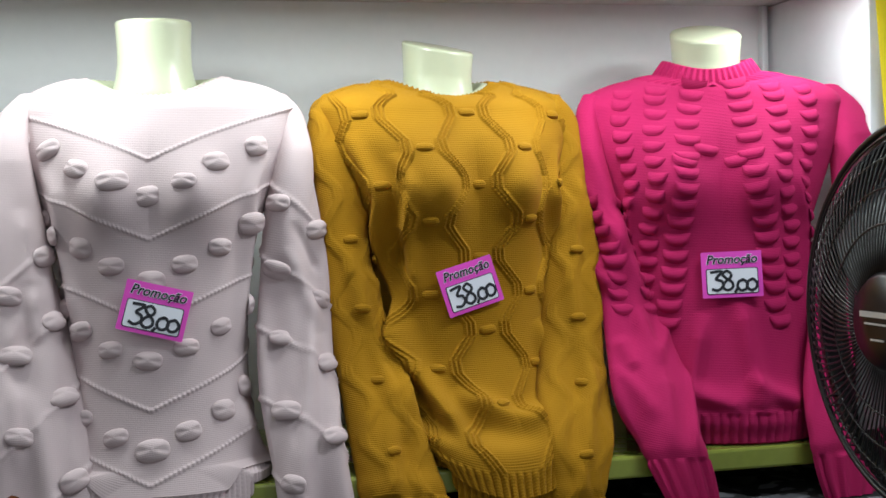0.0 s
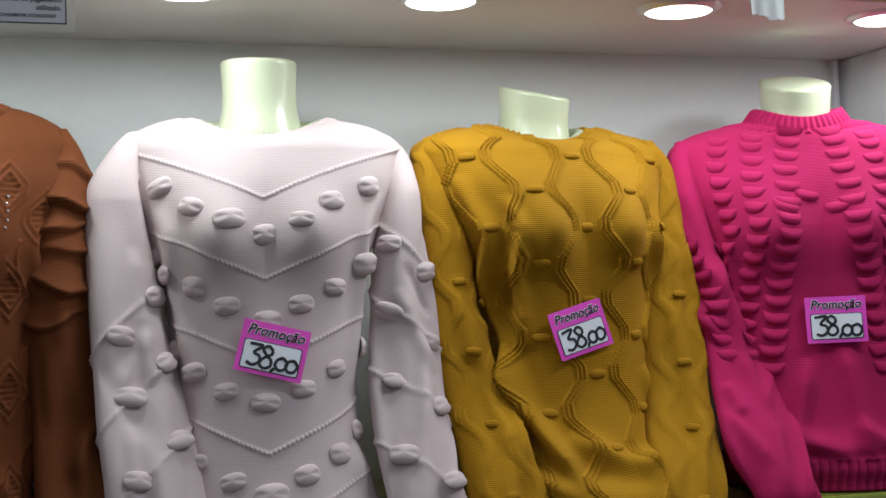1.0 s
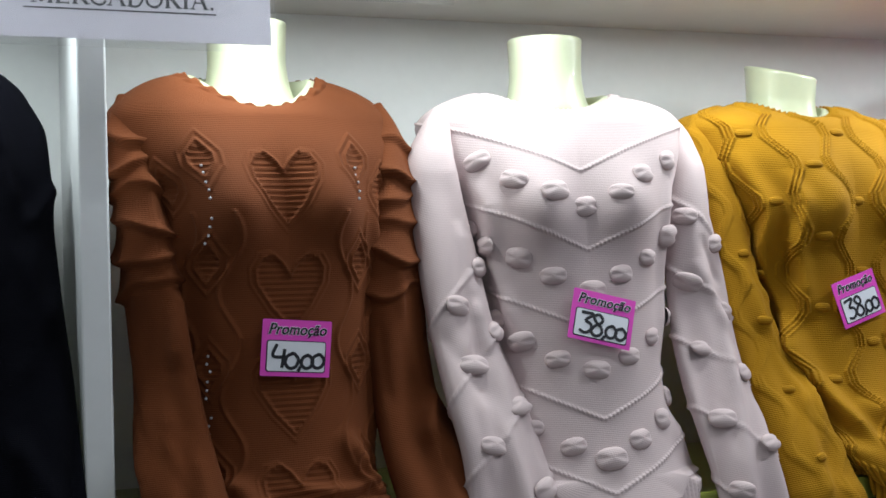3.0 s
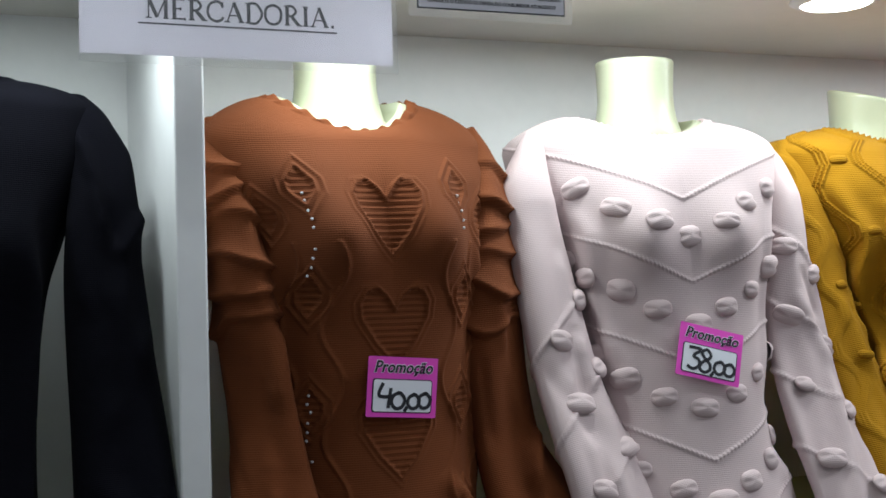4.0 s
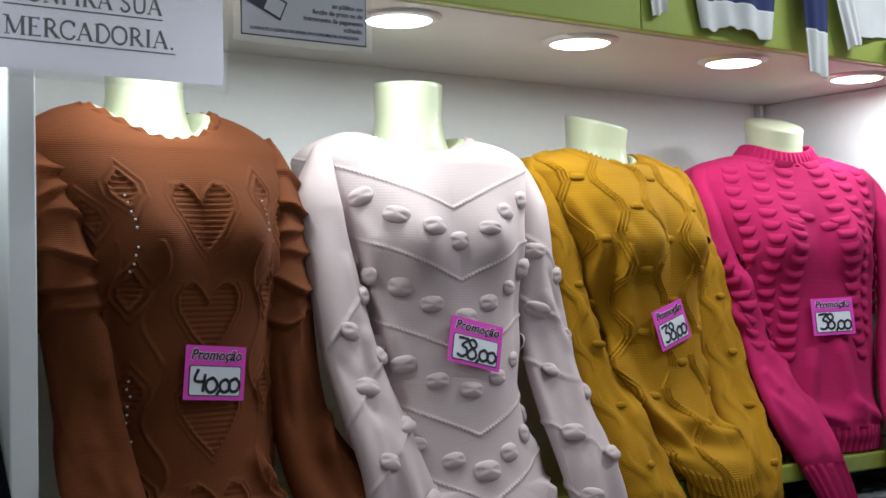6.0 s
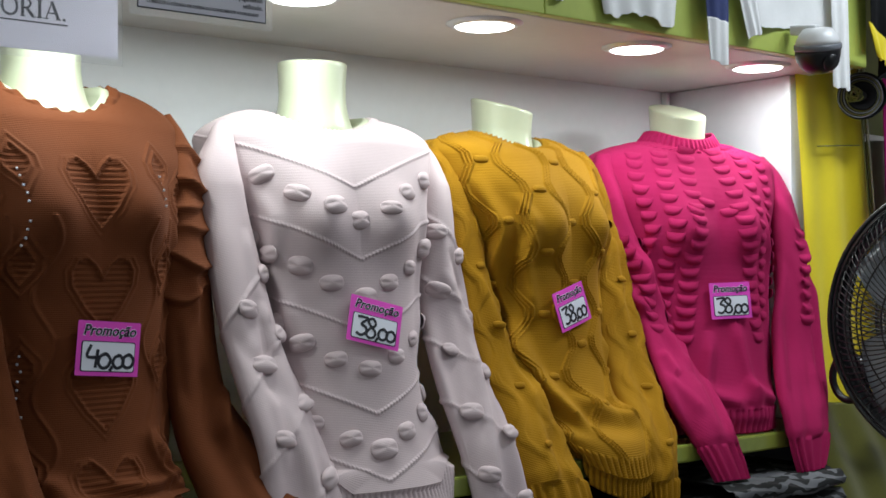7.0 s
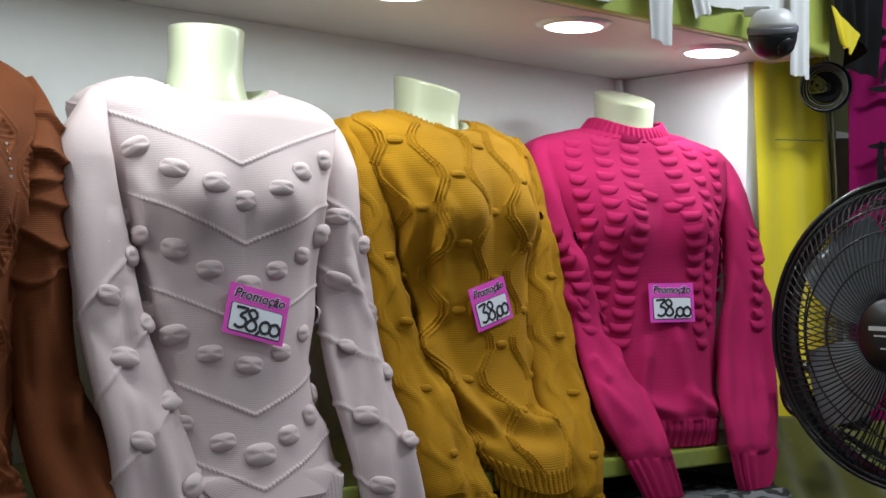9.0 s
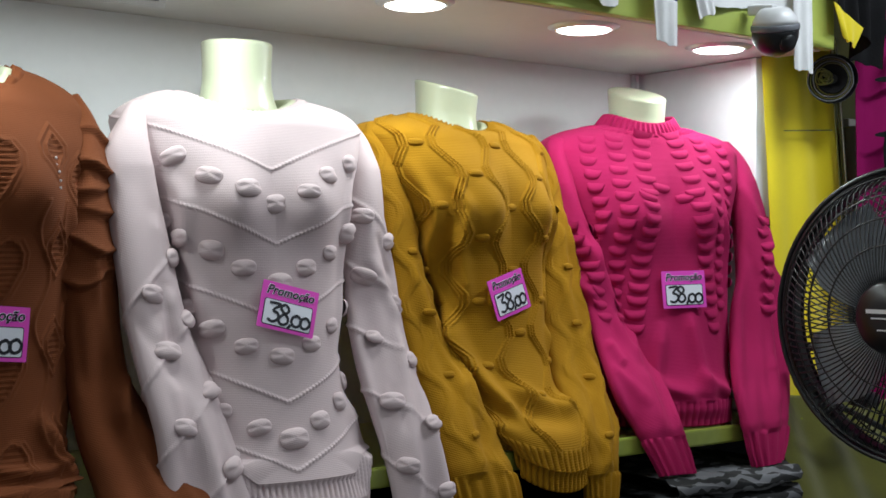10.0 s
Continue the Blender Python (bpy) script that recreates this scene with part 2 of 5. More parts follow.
def stroke(S, Z, points, width, height):
    """A raised cord along a line of points."""
    best = np.full(S.shape, 9.0)
    for a, b in zip(points, points[1:]):
        a, b = np.array(a), np.array(b)
        d = b - a
        t = np.clip(((S - a[0]) * d[0] + (Z - a[1]) * d[1]) / max(d @ d, 1e-9), 0, 1)
        best = np.minimum(best, np.hypot(S - a[0] - t * d[0], Z - a[1] - t * d[1]))
    return height * np.exp(-((best / width) ** 2))


def ripple(S, Z, seed, scale, height):
    """Slow uneven swell of loose cloth."""
    r = np.random.RandomState(seed)
    out = np.zeros(S.shape)
    for _ in range(9):
        f, p, ang = scale * r.uniform(0.5, 1.8), r.uniform(0, 6.3), r.uniform(-0.6, 0.6)
        out += np.sin(2 * np.pi * f * (S * np.cos(ang) + Z * np.sin(ang) * 0.7) + p) / 4
    return height * out


# ---- structure ----
def fixed(name, bm, mat, label, category):
    return tagged(part(name, bm, mat), label, category, kind="structure")


fixed("floor", box(-3.2, 3.4, -2.6, 2.4, -0.1, 0.0, 0), FLOOR_MAT, "grey tiled shop floor below the display", "floor")
fixed("ceiling", box(-3.2, 3.4, -2.6, 2.4, 2.7, 2.8, 0), CEIL_MAT, "plain painted shop ceiling above the display", "ceiling")
fixed("wall_north", box(-3.2, 3.4, WALL_Y, WALL_Y + 0.12, 0, 2.7, 0), WHITE_WALL, "white painted wall behind the mannequins", "wall")
fixed("wall_south", box(-3.2, 3.4, -2.7, -2.6, 0, 2.7, 0), WHITE_WALL, "plain white wall of the shop", "wall")
fixed("wall_west", box(-3.3, -3.2, -2.6, 2.3, 0, 2.7, 0), WHITE_WALL, "plain white wall of the shop", "wall")
fixed("wall_east", box(3.4, 3.5, -2.6, 2.3, 0, 2.7, 0), WHITE_WALL, "plain white wall of the shop", "wall")
fixed("soffit", box(-2.4, 1.088, FRONT, WALL_Y - 0.001, SOFFIT, SOFFIT + 0.03, 0.002), SOFFIT_MAT, "cream melamine soffit board over the display niche with round downlights", "soffit")
fixed("fascia", box(-2.4, 0.268, FRONT - 0.02, FRONT - 0.001, SOFFIT + 0.001, 2.45, 0.002), LIME, "lime green painted fascia board above the niche", "fascia")
fixed("fascia", box(0.27, 1.10, FRONT - 0.02, FRONT - 0.001, SOFFIT + 0.001, 2.45, 0.002), LIME, "lime green painted fascia board above the niche", "fascia")
fixed("niche_top", box(-2.4, 1.10, FRONT + 0.001, WALL_Y - 0.001, 2.42, 2.45, 0), WHITE_BOARD, "white board closing the top of the display", "board")
fixed("shelf", box(-2.4, 1.088, 1.785, WALL_Y - 0.001, SHELF - 0.03, SHELF, 0.004), SHELF_MAT, "lime green vinyl covered shelf under the mannequins", "shelf")
fixed("partition_left", box(-0.614, -0.582, 1.83, WALL_Y - 0.001, SHELF + 0.001, SOFFIT - 0.001, 0.0025), WHITE_BOARD, "white melamine partition between two display niches", "partition")
fixed("partition_right", box(1.045, 1.085, 1.885, WALL_Y - 0.001, SHELF + 0.001, SOFFIT - 0.001, 0.002), WHITE_BOARD, "white melamine end panel of the niche", "partition")
fixed("trim", box(1.040, 1.090, 1.872, 1.884, SHELF + 0.001, SOFFIT - 0.001, 0.003), WHITE_BOARD, "white edge trim on the end panel", "trim")
fixed("trim", box(1.026, 1.036, 2.170, WALL_Y - 0.002, SHELF + 0.001, SOFFIT - 0.001, 0.002), WHITE_BOARD, "thin white cable cover in the niche corner", "trim")
# Dark sheet added to hide the white wall and keep under the shelf dark.
fixed("dark_backing", box(-2.4, 1.60, 2.10, 2.12, 0.0, SHELF - 0.032, 0), DARK_CLOTH, "dark sheet added to keep the space under the shelf dark", "panel")
fixed("lower_shelf", box(-2.4, 1.088, 1.70, 2.098, 0.86, 0.885, 0.003), WHITE_BOARD, "white lower shelf under the display", "shelf")
# Added dark sheet: covers the white wall showing past the yellow garment.
fixed("dark_gap_sheet", box(1.12, 3.0, 2.12, 2.15, 0.0, 2.6, 0), OLIVE, "dark olive sheet added to darken the gap past the yellow garment", "panel")


def downlight(x):
    root = tagged(new("downlight"), "round recessed white LED downlight glowing in the soffit", "downlight", "downlights in the soffit")
    root.location = (x, LAMP_Y, SOFFIT)
    part("diffuser", lathe([(0.045, -0.001), (0.045, -0.005), (0.042, -0.007)], 48), GLOW, root, "glowing white diffuser", True)
    bm = bmesh.new()
    rings = []
    for r, h in ((0.0455, -0.0005), (0.0455, -0.0065), (0.049, -0.006), (0.059, -0.0012), (0.059, -0.0005)):
        rings.append([bm.verts.new((r * math.cos(k * math.pi / 24), r * math.sin(k * math.pi / 24), h)) for k in range(48)])
    for lo, hi in zip(rings, rings[1:]):
        for k in range(48):
            bm.faces.new((lo[k], lo[(k + 1) % 48], hi[(k + 1) % 48], hi[k]))
    bmesh.ops.recalc_face_normals(bm, faces=bm.faces[:])
    part("trim_ring", bm, TRIM, root, "thin metal trim ring", True)


for x in LAMP_X:
    downlight(x)
# Housings added so the assumed fill lamps have a fixture on the ceiling.
for x, y, size, _ in FILLS:
    root = tagged(new("assumed_light_housing"), "assumed light housing on the shop ceiling, added over an unseen fill lamp", "ceiling light", "tube lights on the ceiling")
    root.location = (x, y, 2.7)
    part("housing", box(-size / 2 - 0.05, size / 2 + 0.05, -0.08, 0.08, -0.03, 0, 0.004), WHITE_PLASTIC, root)


# ---- mannequins and jumpers ----
class Torso:
    """The form of one dressed bust: rings from hem to shoulder, then over the shoulder to the collar."""

    def __init__(self, widths, fronts, backs, collar, bust=0.028, zs=(-0.03, 0.05, 0.13, 0.21, 0.30, 0.375, 0.430, 0.476)):
        self.widths, self.fronts, self.backs, self.zs, self.collar, self.bust = widths, fronts, backs, zs, collar, bust

    def grid(self, n1=210, n2=56, m=400, hem=None, grow=0.0):
        u = -1 + 2 * np.arange(m) / m
        th = np.pi * (0.60 * u + 0.40 * u**3)
        sn, cs = np.sin(th), np.cos(th)
        sx, cy = np.sign(sn) * np.abs(sn) ** 0.86, np.abs(cs) ** 0.82
        z = np.linspace(self.zs[0] if hem is None else hem, self.zs[-1], n1)
        a, yf, yb = (spline(self.zs, v, z)[:, None] + g for v, g in ((self.widths, grow), (self.fronts, -grow), (self.backs, grow)))
        yc = 0.5 * (yf + yb)
        X = a * sx
        Y = yc + np.where(cs > 0, yf - yc, yb - yc) * cy
        Z = np.repeat(z[:, None], m, 1)
        Y = Y - self.bust * np.exp(-(((np.abs(X) - 0.062) / 0.042) ** 2) - ((Z - 0.365) / 0.050) ** 2) * (cs > 0)
        low = np.stack([X, Y, Z], -1)
        ca, cf, cb, zside, zfront, zback = self.collar
        edge = np.stack([(ca + grow) * sn, np.where(cs > 0, -(-cf + grow) * np.abs(cs), (cb + grow) * np.abs(cs)), zside + np.where(cs > 0, (zfront - zside) * cs**2, (zback - zside) * cs**2)], -1)
        s = np.linspace(0, 1, n2 + 1)[1:, None, None]
        base, slope = low[-1], low[-1] - low[-2]
        gap = edge - base
        far = np.linalg.norm(gap, axis=-1, keepdims=True)
        slope = slope / np.linalg.norm(slope, axis=-1, keepdims=True) * far * 0.82
        flat = gap * np.array([1, 1, 0.25]) * 1.1
        up = (2 * s**3 - 3 * s**2 + 1) * base + (s**3 - 2 * s**2 + s) * slope + (3 * s**2 - 2 * s**3) * edge + (s**3 - s**2) * flat
        P = np.concatenate([low, up])
        S = across(P)
        V = np.concatenate([Z, np.zeros(up.shape[:2])])
        V[n1 - 1 :] = V[n1 - 1] + np.concatenate([np.zeros((1, m)), np.cumsum(np.linalg.norm(np.diff(P[n1 - 1 :], axis=0), axis=-1), 0)])
        return P, S, V


class Garment:
    """One jumper: an Empty at its base, and helpers that hang parts on it."""

    def __init__(self, name, place, turn, mat, label, category="jumper"):
        self.root = tagged(new(name), label, category, "knitted jumpers on display")
        self.m = pose(*place, 0, 0, turn)
        self.root.matrix_world = self.m
        self.mat, self.turn, self.place = mat, turn, place
        self.grids, self.owner = {}, {}

    def add(self, name, P, S, V, closed=True, label="", key=None):
        if key:
            self.grids[key] = (P, normals(P, closed), S, V)
        return link(name, sheet(name, P, S, V, closed), self.mat, self.root, label)

    def spot(self, key, s, v, lift=0.0, spin=0.0):
        """The pose on the cloth at its own metres (s, v)."""
        P, N, S, V = self.grids[key]
        n, m = P.shape[:2]
        k = np.argmin((S - s) ** 2 + (V - v) ** 2 + 9.0 * (np.abs(np.arange(m) - m // 2) > m * 0.43)[None])
        p, nv = Vector(P.reshape(-1, 3)[k]), Vector(N.reshape(-1, 3)[k])
        up = (Vector((0, 0, 1)) - nv * nv.z).normalized()
        side = up.cross(nv)
        rot = Matrix((side, up, nv)).transposed().to_4x4()
        return Matrix.Translation(p + nv * lift) @ rot @ Matrix.Rotation(radians(spin), 4, "Z")

    def stud(self, name, mesh, key, s, v, lift=0.0, spin=0.0, size=(1, 1, 1)):
        ob = new(name, mesh)
        ob.parent = self.owner.get(key, self.root)
        ob.matrix_local = self.spot(key, s, v, lift, spin) @ Matrix.Diagonal((*size, 1))
        return ob

    def sleeve(self, key, edges, depth, relief=None, cuff=0.06, rows=190, cols=96, rib=0.0016, ribs=22, seed=1, wrinkle=0.0035, name="sleeve"):
        """A limp hanging sleeve between two edges: rows of (z, x, y, x, y), the edge towards -x first, from the hand up to the shoulder."""
        pts = np.array(edges, float)
        c, s = math.cos(radians(self.turn)), math.sin(radians(self.turn))
        mid = np.stack([(pts[:, 1] + pts[:, 3]) / 2, (pts[:, 2] + pts[:, 4]) / 2, pts[:, 0]], -1)
        half = np.stack([(pts[:, 3] - pts[:, 1]) / 2, (pts[:, 4] - pts[:, 2]) / 2, 0 * pts[:, 0]], -1)
        run = np.r_[0, np.cumsum(np.linalg.norm(np.diff(mid, axis=0), axis=1))]
        v = np.linspace(0, run[-1], rows)
        C = np.stack([spline(run, mid[:, k], v) for k in range(3)], -1)
        R = np.stack([spline(run, half[:, k], v) for k in range(3)], -1)
        T = np.gradient(C, axis=0)
        T /= np.linalg.norm(T, axis=1, keepdims=True)
        F = np.cross(R, T)
        F /= np.linalg.norm(F, axis=1, keepdims=True)
        th = -np.pi + 2 * np.pi * np.arange(cols) / cols
        D = np.interp(v / run[-1], np.linspace(0, 1, len(depth)), depth)
        P = C[:, None] + R[:, None] * (np.sign(np.sin(th)) * np.abs(np.sin(th)) ** 0.9)[None, :, None] + F[:, None] * (D[:, None] * np.sign(np.cos(th)) * np.abs(np.cos(th)) ** 0.8)[..., None]
        S, V = across(P), np.repeat(v[:, None], cols, 1)
        H = ripple(S, V * 0.6, seed, 9.0, wrinkle)
        hang = np.clip((run[-1] - V - 0.10) / 0.18, 0, 1)
        H = H + hang * (0.0036 * np.sin(S * 62 + V * 7 + seed) + 0.0022 * np.sin(S * 118 - V * 11 + 2 * seed))
        fold = np.random.RandomState(seed + 100)
        for _ in range(9):
            v0, s0 = fold.uniform(0.05, run[-1] * 0.75), fold.uniform(-0.04, 0.04)
            H = H + crease(S, V, (s0, v0), (s0 + fold.uniform(-0.04, 0.04), v0 + fold.uniform(0.05, 0.14)), fold.uniform(0.006, 0.012), fold.uniform(-0.005, 0.008))
        if relief is not None:
            H = H + relief(S, V, run[-1])
        if cuff:
            band = np.clip((cuff - V) / 0.004, 0, 1)
            H = H * (1 - band) + band * rib * np.cos(th * ribs)[None] + 0.0022 * np.exp(-(((V - cuff - 0.012) / 0.012) ** 2)) * np.ones_like(V)
        P = P + normals(P) * H[..., None]
        P = np.stack([P[..., 0] * c + P[..., 1] * s, -P[..., 0] * s + P[..., 1] * c, P[..., 2]], -1)
        k = int(np.searchsorted(v, cuff)) if cuff else 0
        if k:
            band = self.add("cuff", P[: k + 1], S[: k + 1], V[: k + 1])
        ob = self.add(name, P[k:], S[k:], V[k:])
        self.owner[key] = ob
        if k:
            band.parent = ob
        self.grids[key] = (P, normals(P), S, V)
        return ob


def mannequin(name, place, turn, torso, neck, cap, label):
    """A headless bust with a cut neck; one plain mesh."""
    P, _, _ = torso.grid(40, 16, 72, hem=0.0, grow=-0.014)
    th = -np.pi + 2 * np.pi * np.arange(72) / 72
    sn, cs = np.sin(th), -np.cos(th)
    rows = [P]
    top, kx, ky, r0, lean = neck["top"], cap[0], cap[1], neck["r"], neck.get("lean", 0.0)
    last = P[-1]
    for f in np.linspace(0.06, 1.0, 26):
        r = r0 * (1 + neck.get("flare", 0.5) * (1 - f) ** 3.6 + 0.06 * max(0, f - 0.55) / 0.45)
        x, y = r * sn + lean * f, r * 1.04 * cs
        lift = f**1.6
        z = neck["base"] + (top - neck["base"]) * f + lift * (kx * x + ky * y)
        w = min(1, f / 0.22)
        w = w * w * (3 - 2 * w)
        x, y, z = last[:, 0] * (1 - w) + x * w, last[:, 1] * (1 - w) + y * w, (last[:, 2] - 0.004) * (1 - w) + z * w
        rows.append(np.stack([x, y, z], -1)[None])
    rim = rows[-1][0]
    mid = rim.mean(0)
    for f, dz in ((0.975, 0.0022), (0.93, 0.0032), (0.5, 0.0040), (0.02, 0.0042)):
        q = mid + (rim - mid) * f
        q[:, 2] += dz
        rows.append(q[None])
    G = np.concatenate(rows)
    foot = G[0].mean(0) + (G[0] - G[0].mean(0)) * 0.02
    G = np.concatenate([foot[None], G])
    ob = link(name, sheet(name, G, across(G), G[..., 2]), CREAM)
    ob.matrix_world = pose(*place, 0, 0, turn)
    return tagged(ob, label, "mannequin", "headless display mannequins")


def lettering(name, text, size, mat, parent, local, shear=0.0, bold=0.0, extrude=0.0003, squeeze=1.0, align="CENTER"):
    data = bpy.data.curves.new(name, "FONT")
    data.body, data.size, data.shear, data.offset, data.extrude, data.align_x, data.align_y = text, size, shear, bold, extrude, align, "CENTER"
    data.resolution_u = 3
    temp = new("lettering_source", data)
    bpy.context.view_layer.update()
    mesh = bpy.data.meshes.new_from_object(temp.evaluated_get(bpy.context.evaluated_depsgraph_get()))
    bpy.data.objects.remove(temp)
    bpy.data.curves.remove(data)
    for v in mesh.vertices:
        v.co.x *= squeeze
    mesh.name = name
    mesh.materials.clear()
    ob = link(name, mesh, mat, parent, smooth=False)
    ob.matrix_local = local
    return ob


def ribbon(points, width, thick=0.0003, smooth=True):
    """A flat inked stroke along points (x, y)."""
    pts = [Vector((*p, 0)) for p in points]
    if smooth and len(pts) > 2:
        fine = []
        for i in range(len(pts) - 1):
            p0, p1, p2, p3 = pts[max(i - 1, 0)], pts[i], pts[i + 1], pts[min(i + 2, len(pts) - 1)]
            for k in range(5):
                t = k / 5
                fine.append(0.5 * (2 * p1 + (p2 - p0) * t + (2 * p0 - 5 * p1 + 4 * p2 - p3) * t * t + (3 * p1 - p0 - 3 * p2 + p3) * t**3))
        pts = fine + [pts[-1]]
    bm = bmesh.new()
    rows = []
    for i, p in enumerate(pts):
        d = pts[min(i + 1, len(pts) - 1)] - pts[max(i - 1, 0)]
        n = Vector((-d.y, d.x, 0)).normalized() * width / 2
        rows.append([bm.verts.new(p + n * u + Vector((0, 0, z))) for u, z in ((-1, 0), (1, 0), (1, thick), (-1, thick))])
    for lo, hi in zip(rows, rows[1:]):
        for k in range(4):
            bm.faces.new((lo[k], lo[(k + 1) % 4], hi[(k + 1) % 4], hi[k]))
    bm.faces.new(rows[0][::-1])
    bm.faces.new(rows[-1])
    bmesh.ops.recalc_face_normals(bm, faces=bm.faces[:])
    return bm


def merge(bms):
    out = bmesh.new()
    for bm in bms:
        mesh = bpy.data.meshes.new("temp")
        bm.to_mesh(mesh)
        bm.free()
        out.from_mesh(mesh)
        bpy.data.meshes.remove(mesh)
    return out


WRITTEN = {
    "3": [[(0.02, 0.93), (0.28, 0.97), (0.52, 0.95), (0.25, 0.60), (0.48, 0.48), (0.52, 0.22), (0.30, 0.02), (0.05, 0.10)]],
    "8": [[(0.46, 0.82), (0.28, 0.98), (0.10, 0.82), (0.24, 0.60), (0.46, 0.40), (0.48, 0.14), (0.26, 0.0), (0.08, 0.16), (0.18, 0.42), (0.42, 0.64), (0.46, 0.82)]],
    "4": [[(0.14, 0.96), (0.04, 0.46), (0.54, 0.48)], [(0.44, 0.80), (0.42, 0.02)]],
    "0": [[(0.34, 0.62), (0.12, 0.50), (0.06, 0.22), (0.22, 0.02), (0.44, 0.10), (0.52, 0.38), (0.36, 0.60), (0.24, 0.60)]],
    ",": [[(0.20, 0.08), (0.16, -0.02), (0.08, -0.14)]],
}


def serif_capital(ch):
    """The strokes of a roman capital in a box of height 1: its width and (points, weight, rounded)."""
    K, T, S = 0.135, 0.055, 0.05
    feet = lambda xs, y: [([(x - 0.12, y), (x + 0.12, y)], S, False) for x in xs]
    stem = lambda x, w=K: ([(x, 0), (x, 1)], w, False)
    bowl = lambda x0, x1, lo, hi: ([(x0, hi), (x0 + 0.6 * (x1 - x0), hi - 0.01), (x1, 0.5 * (lo + hi)), (x0 + 0.6 * (x1 - x0), lo + 0.01), (x0, lo)], 0.095, True)
    oval = ([(0.40, 0.99), (0.14, 0.84), (0.06, 0.50), (0.14, 0.16), (0.40, 0.01), (0.66, 0.16), (0.74, 0.50), (0.66, 0.84), (0.40, 0.99)], 0.105, True)
    bars = lambda ys: [([(0.18, y), (x, y)], T, False) for y, x in ys] + [([(x, y - 0.07), (x, y + 0.07)], T, False) for y, x in ys]
    shapes = {
        "M": (1.0, [stem(0.15, T), stem(0.84), ([(0.15, 1), (0.49, 0.05)], K, False), ([(0.49, 0.05), (0.84, 1)], T, False)] + feet((0.15, 0.84), 0.02) + feet((0.10, 0.88), 0.98)),
        "E": (0.70, [stem(0.18)] + bars(((0.97, 0.56), (0.52, 0.44), (0.03, 0.60))) + feet((0.18,), 0.02) + feet((0.18,), 0.98)),
        "F": (0.64, [stem(0.18)] + bars(((0.97, 0.56), (0.50, 0.44))) + feet((0.18,), 0.02) + feet((0.18,), 0.98)),
        "R": (0.78, [stem(0.18), bowl(0.18, 0.56, 0.49, 0.98), ([(0.36, 0.49), (0.68, 0.02)], K, False)] + feet((0.18, 0.70), 0.02) + feet((0.16,), 0.98)),
        "C": (0.76, [([(0.68, 0.72), (0.60, 0.92), (0.40, 0.99), (0.15, 0.84), (0.06, 0.50), (0.15, 0.16), (0.40, 0.01), (0.60, 0.08), (0.70, 0.24)], 0.095, True), ([(0.68, 0.70), (0.68, 0.98)], T, False)]),
        "A": (0.82, [([(0.10, 0.02), (0.40, 1)], T, False), ([(0.38, 1), (0.70, 0.02)], K, False), ([(0.20, 0.34), (0.58, 0.34)], T, False)] + feet((0.10, 0.70), 0.02)),
        "D": (0.82, [stem(0.18), bowl(0.18, 0.74, 0.02, 0.98)] + feet((0.16,), 0.02) + feet((0.16,), 0.98)),
        "O": (0.82, [oval]),
        "I": (0.40, [stem(0.20)] + feet((0.20,), 0.02) + feet((0.20,), 0.98)),
        "N": (0.86, [stem(0.15, T), stem(0.72, T), ([(0.12, 1), (0.72, 0.02)], K, False)] + feet((0.15,), 0.02) + feet((0.10, 0.72), 0.98)),
        "S": (0.62, [([(0.50, 0.80), (0.40, 0.96), (0.22, 0.97), (0.10, 0.80), (0.20, 0.60), (0.42, 0.44), (0.52, 0.22), (0.38, 0.03), (0.18, 0.03), (0.08, 0.22)], 0.105, True)]),
        "U": (0.84, [([(0.18, 1), (0.18, 0.30), (0.28, 0.06), (0.44, 0.02), (0.62, 0.10), (0.70, 0.34), (0.70, 1)], 0.10, True)] + feet((0.18, 0.70), 0.98)),
        ".": (0.34, [([(0.10, 0.05), (0.22, 0.05)], 0.11, False)]),
        " ": (0.34, []),
    }
    return shapes[ch]


def serif_line(text, left, right, y, height, mat, parent):
    """One printed line of bold capitals between two x."""
    total = sum(serif_capital(ch)[0] for ch in text)
    wide = (right - left) / total
    x = left
    strokes = []
    for ch in text:
        w, shapes = serif_capital(ch)
        for points, weight, soft in shapes:
            strokes.append(ribbon([(x + px * wide, y + py * height) for px, py in points], 1.3 * weight * height, 0.0002, soft))
        x += w * wide
    part("text_line", merge(strokes), mat, parent).location = (0, 0, 0.0004)


def rounded(w, h, r, z0, z1):
    """A card with rounded corners."""
    bm = bmesh.new()
    ring = []
    for cx, cy, a0 in ((w / 2 - r, h / 2 - r, 0), (-w / 2 + r, h / 2 - r, 90), (-w / 2 + r, -h / 2 + r, 180), (w / 2 - r, -h / 2 + r, 270)):
        for k in range(5):
            a = radians(a0 + 22.5 * k)
            ring.append((cx + r * math.cos(a), cy + r * math.sin(a)))
    lo, hi = [bm.verts.new((*p, z0)) for p in ring], [bm.verts.new((*p, z1)) for p in ring]
    n = len(ring)
    for k in range(n):
        bm.faces.new((lo[k], lo[(k + 1) % n], hi[(k + 1) % n], hi[k]))
    bm.faces.new(hi)
    bm.faces.new(lo[::-1])
    return bm


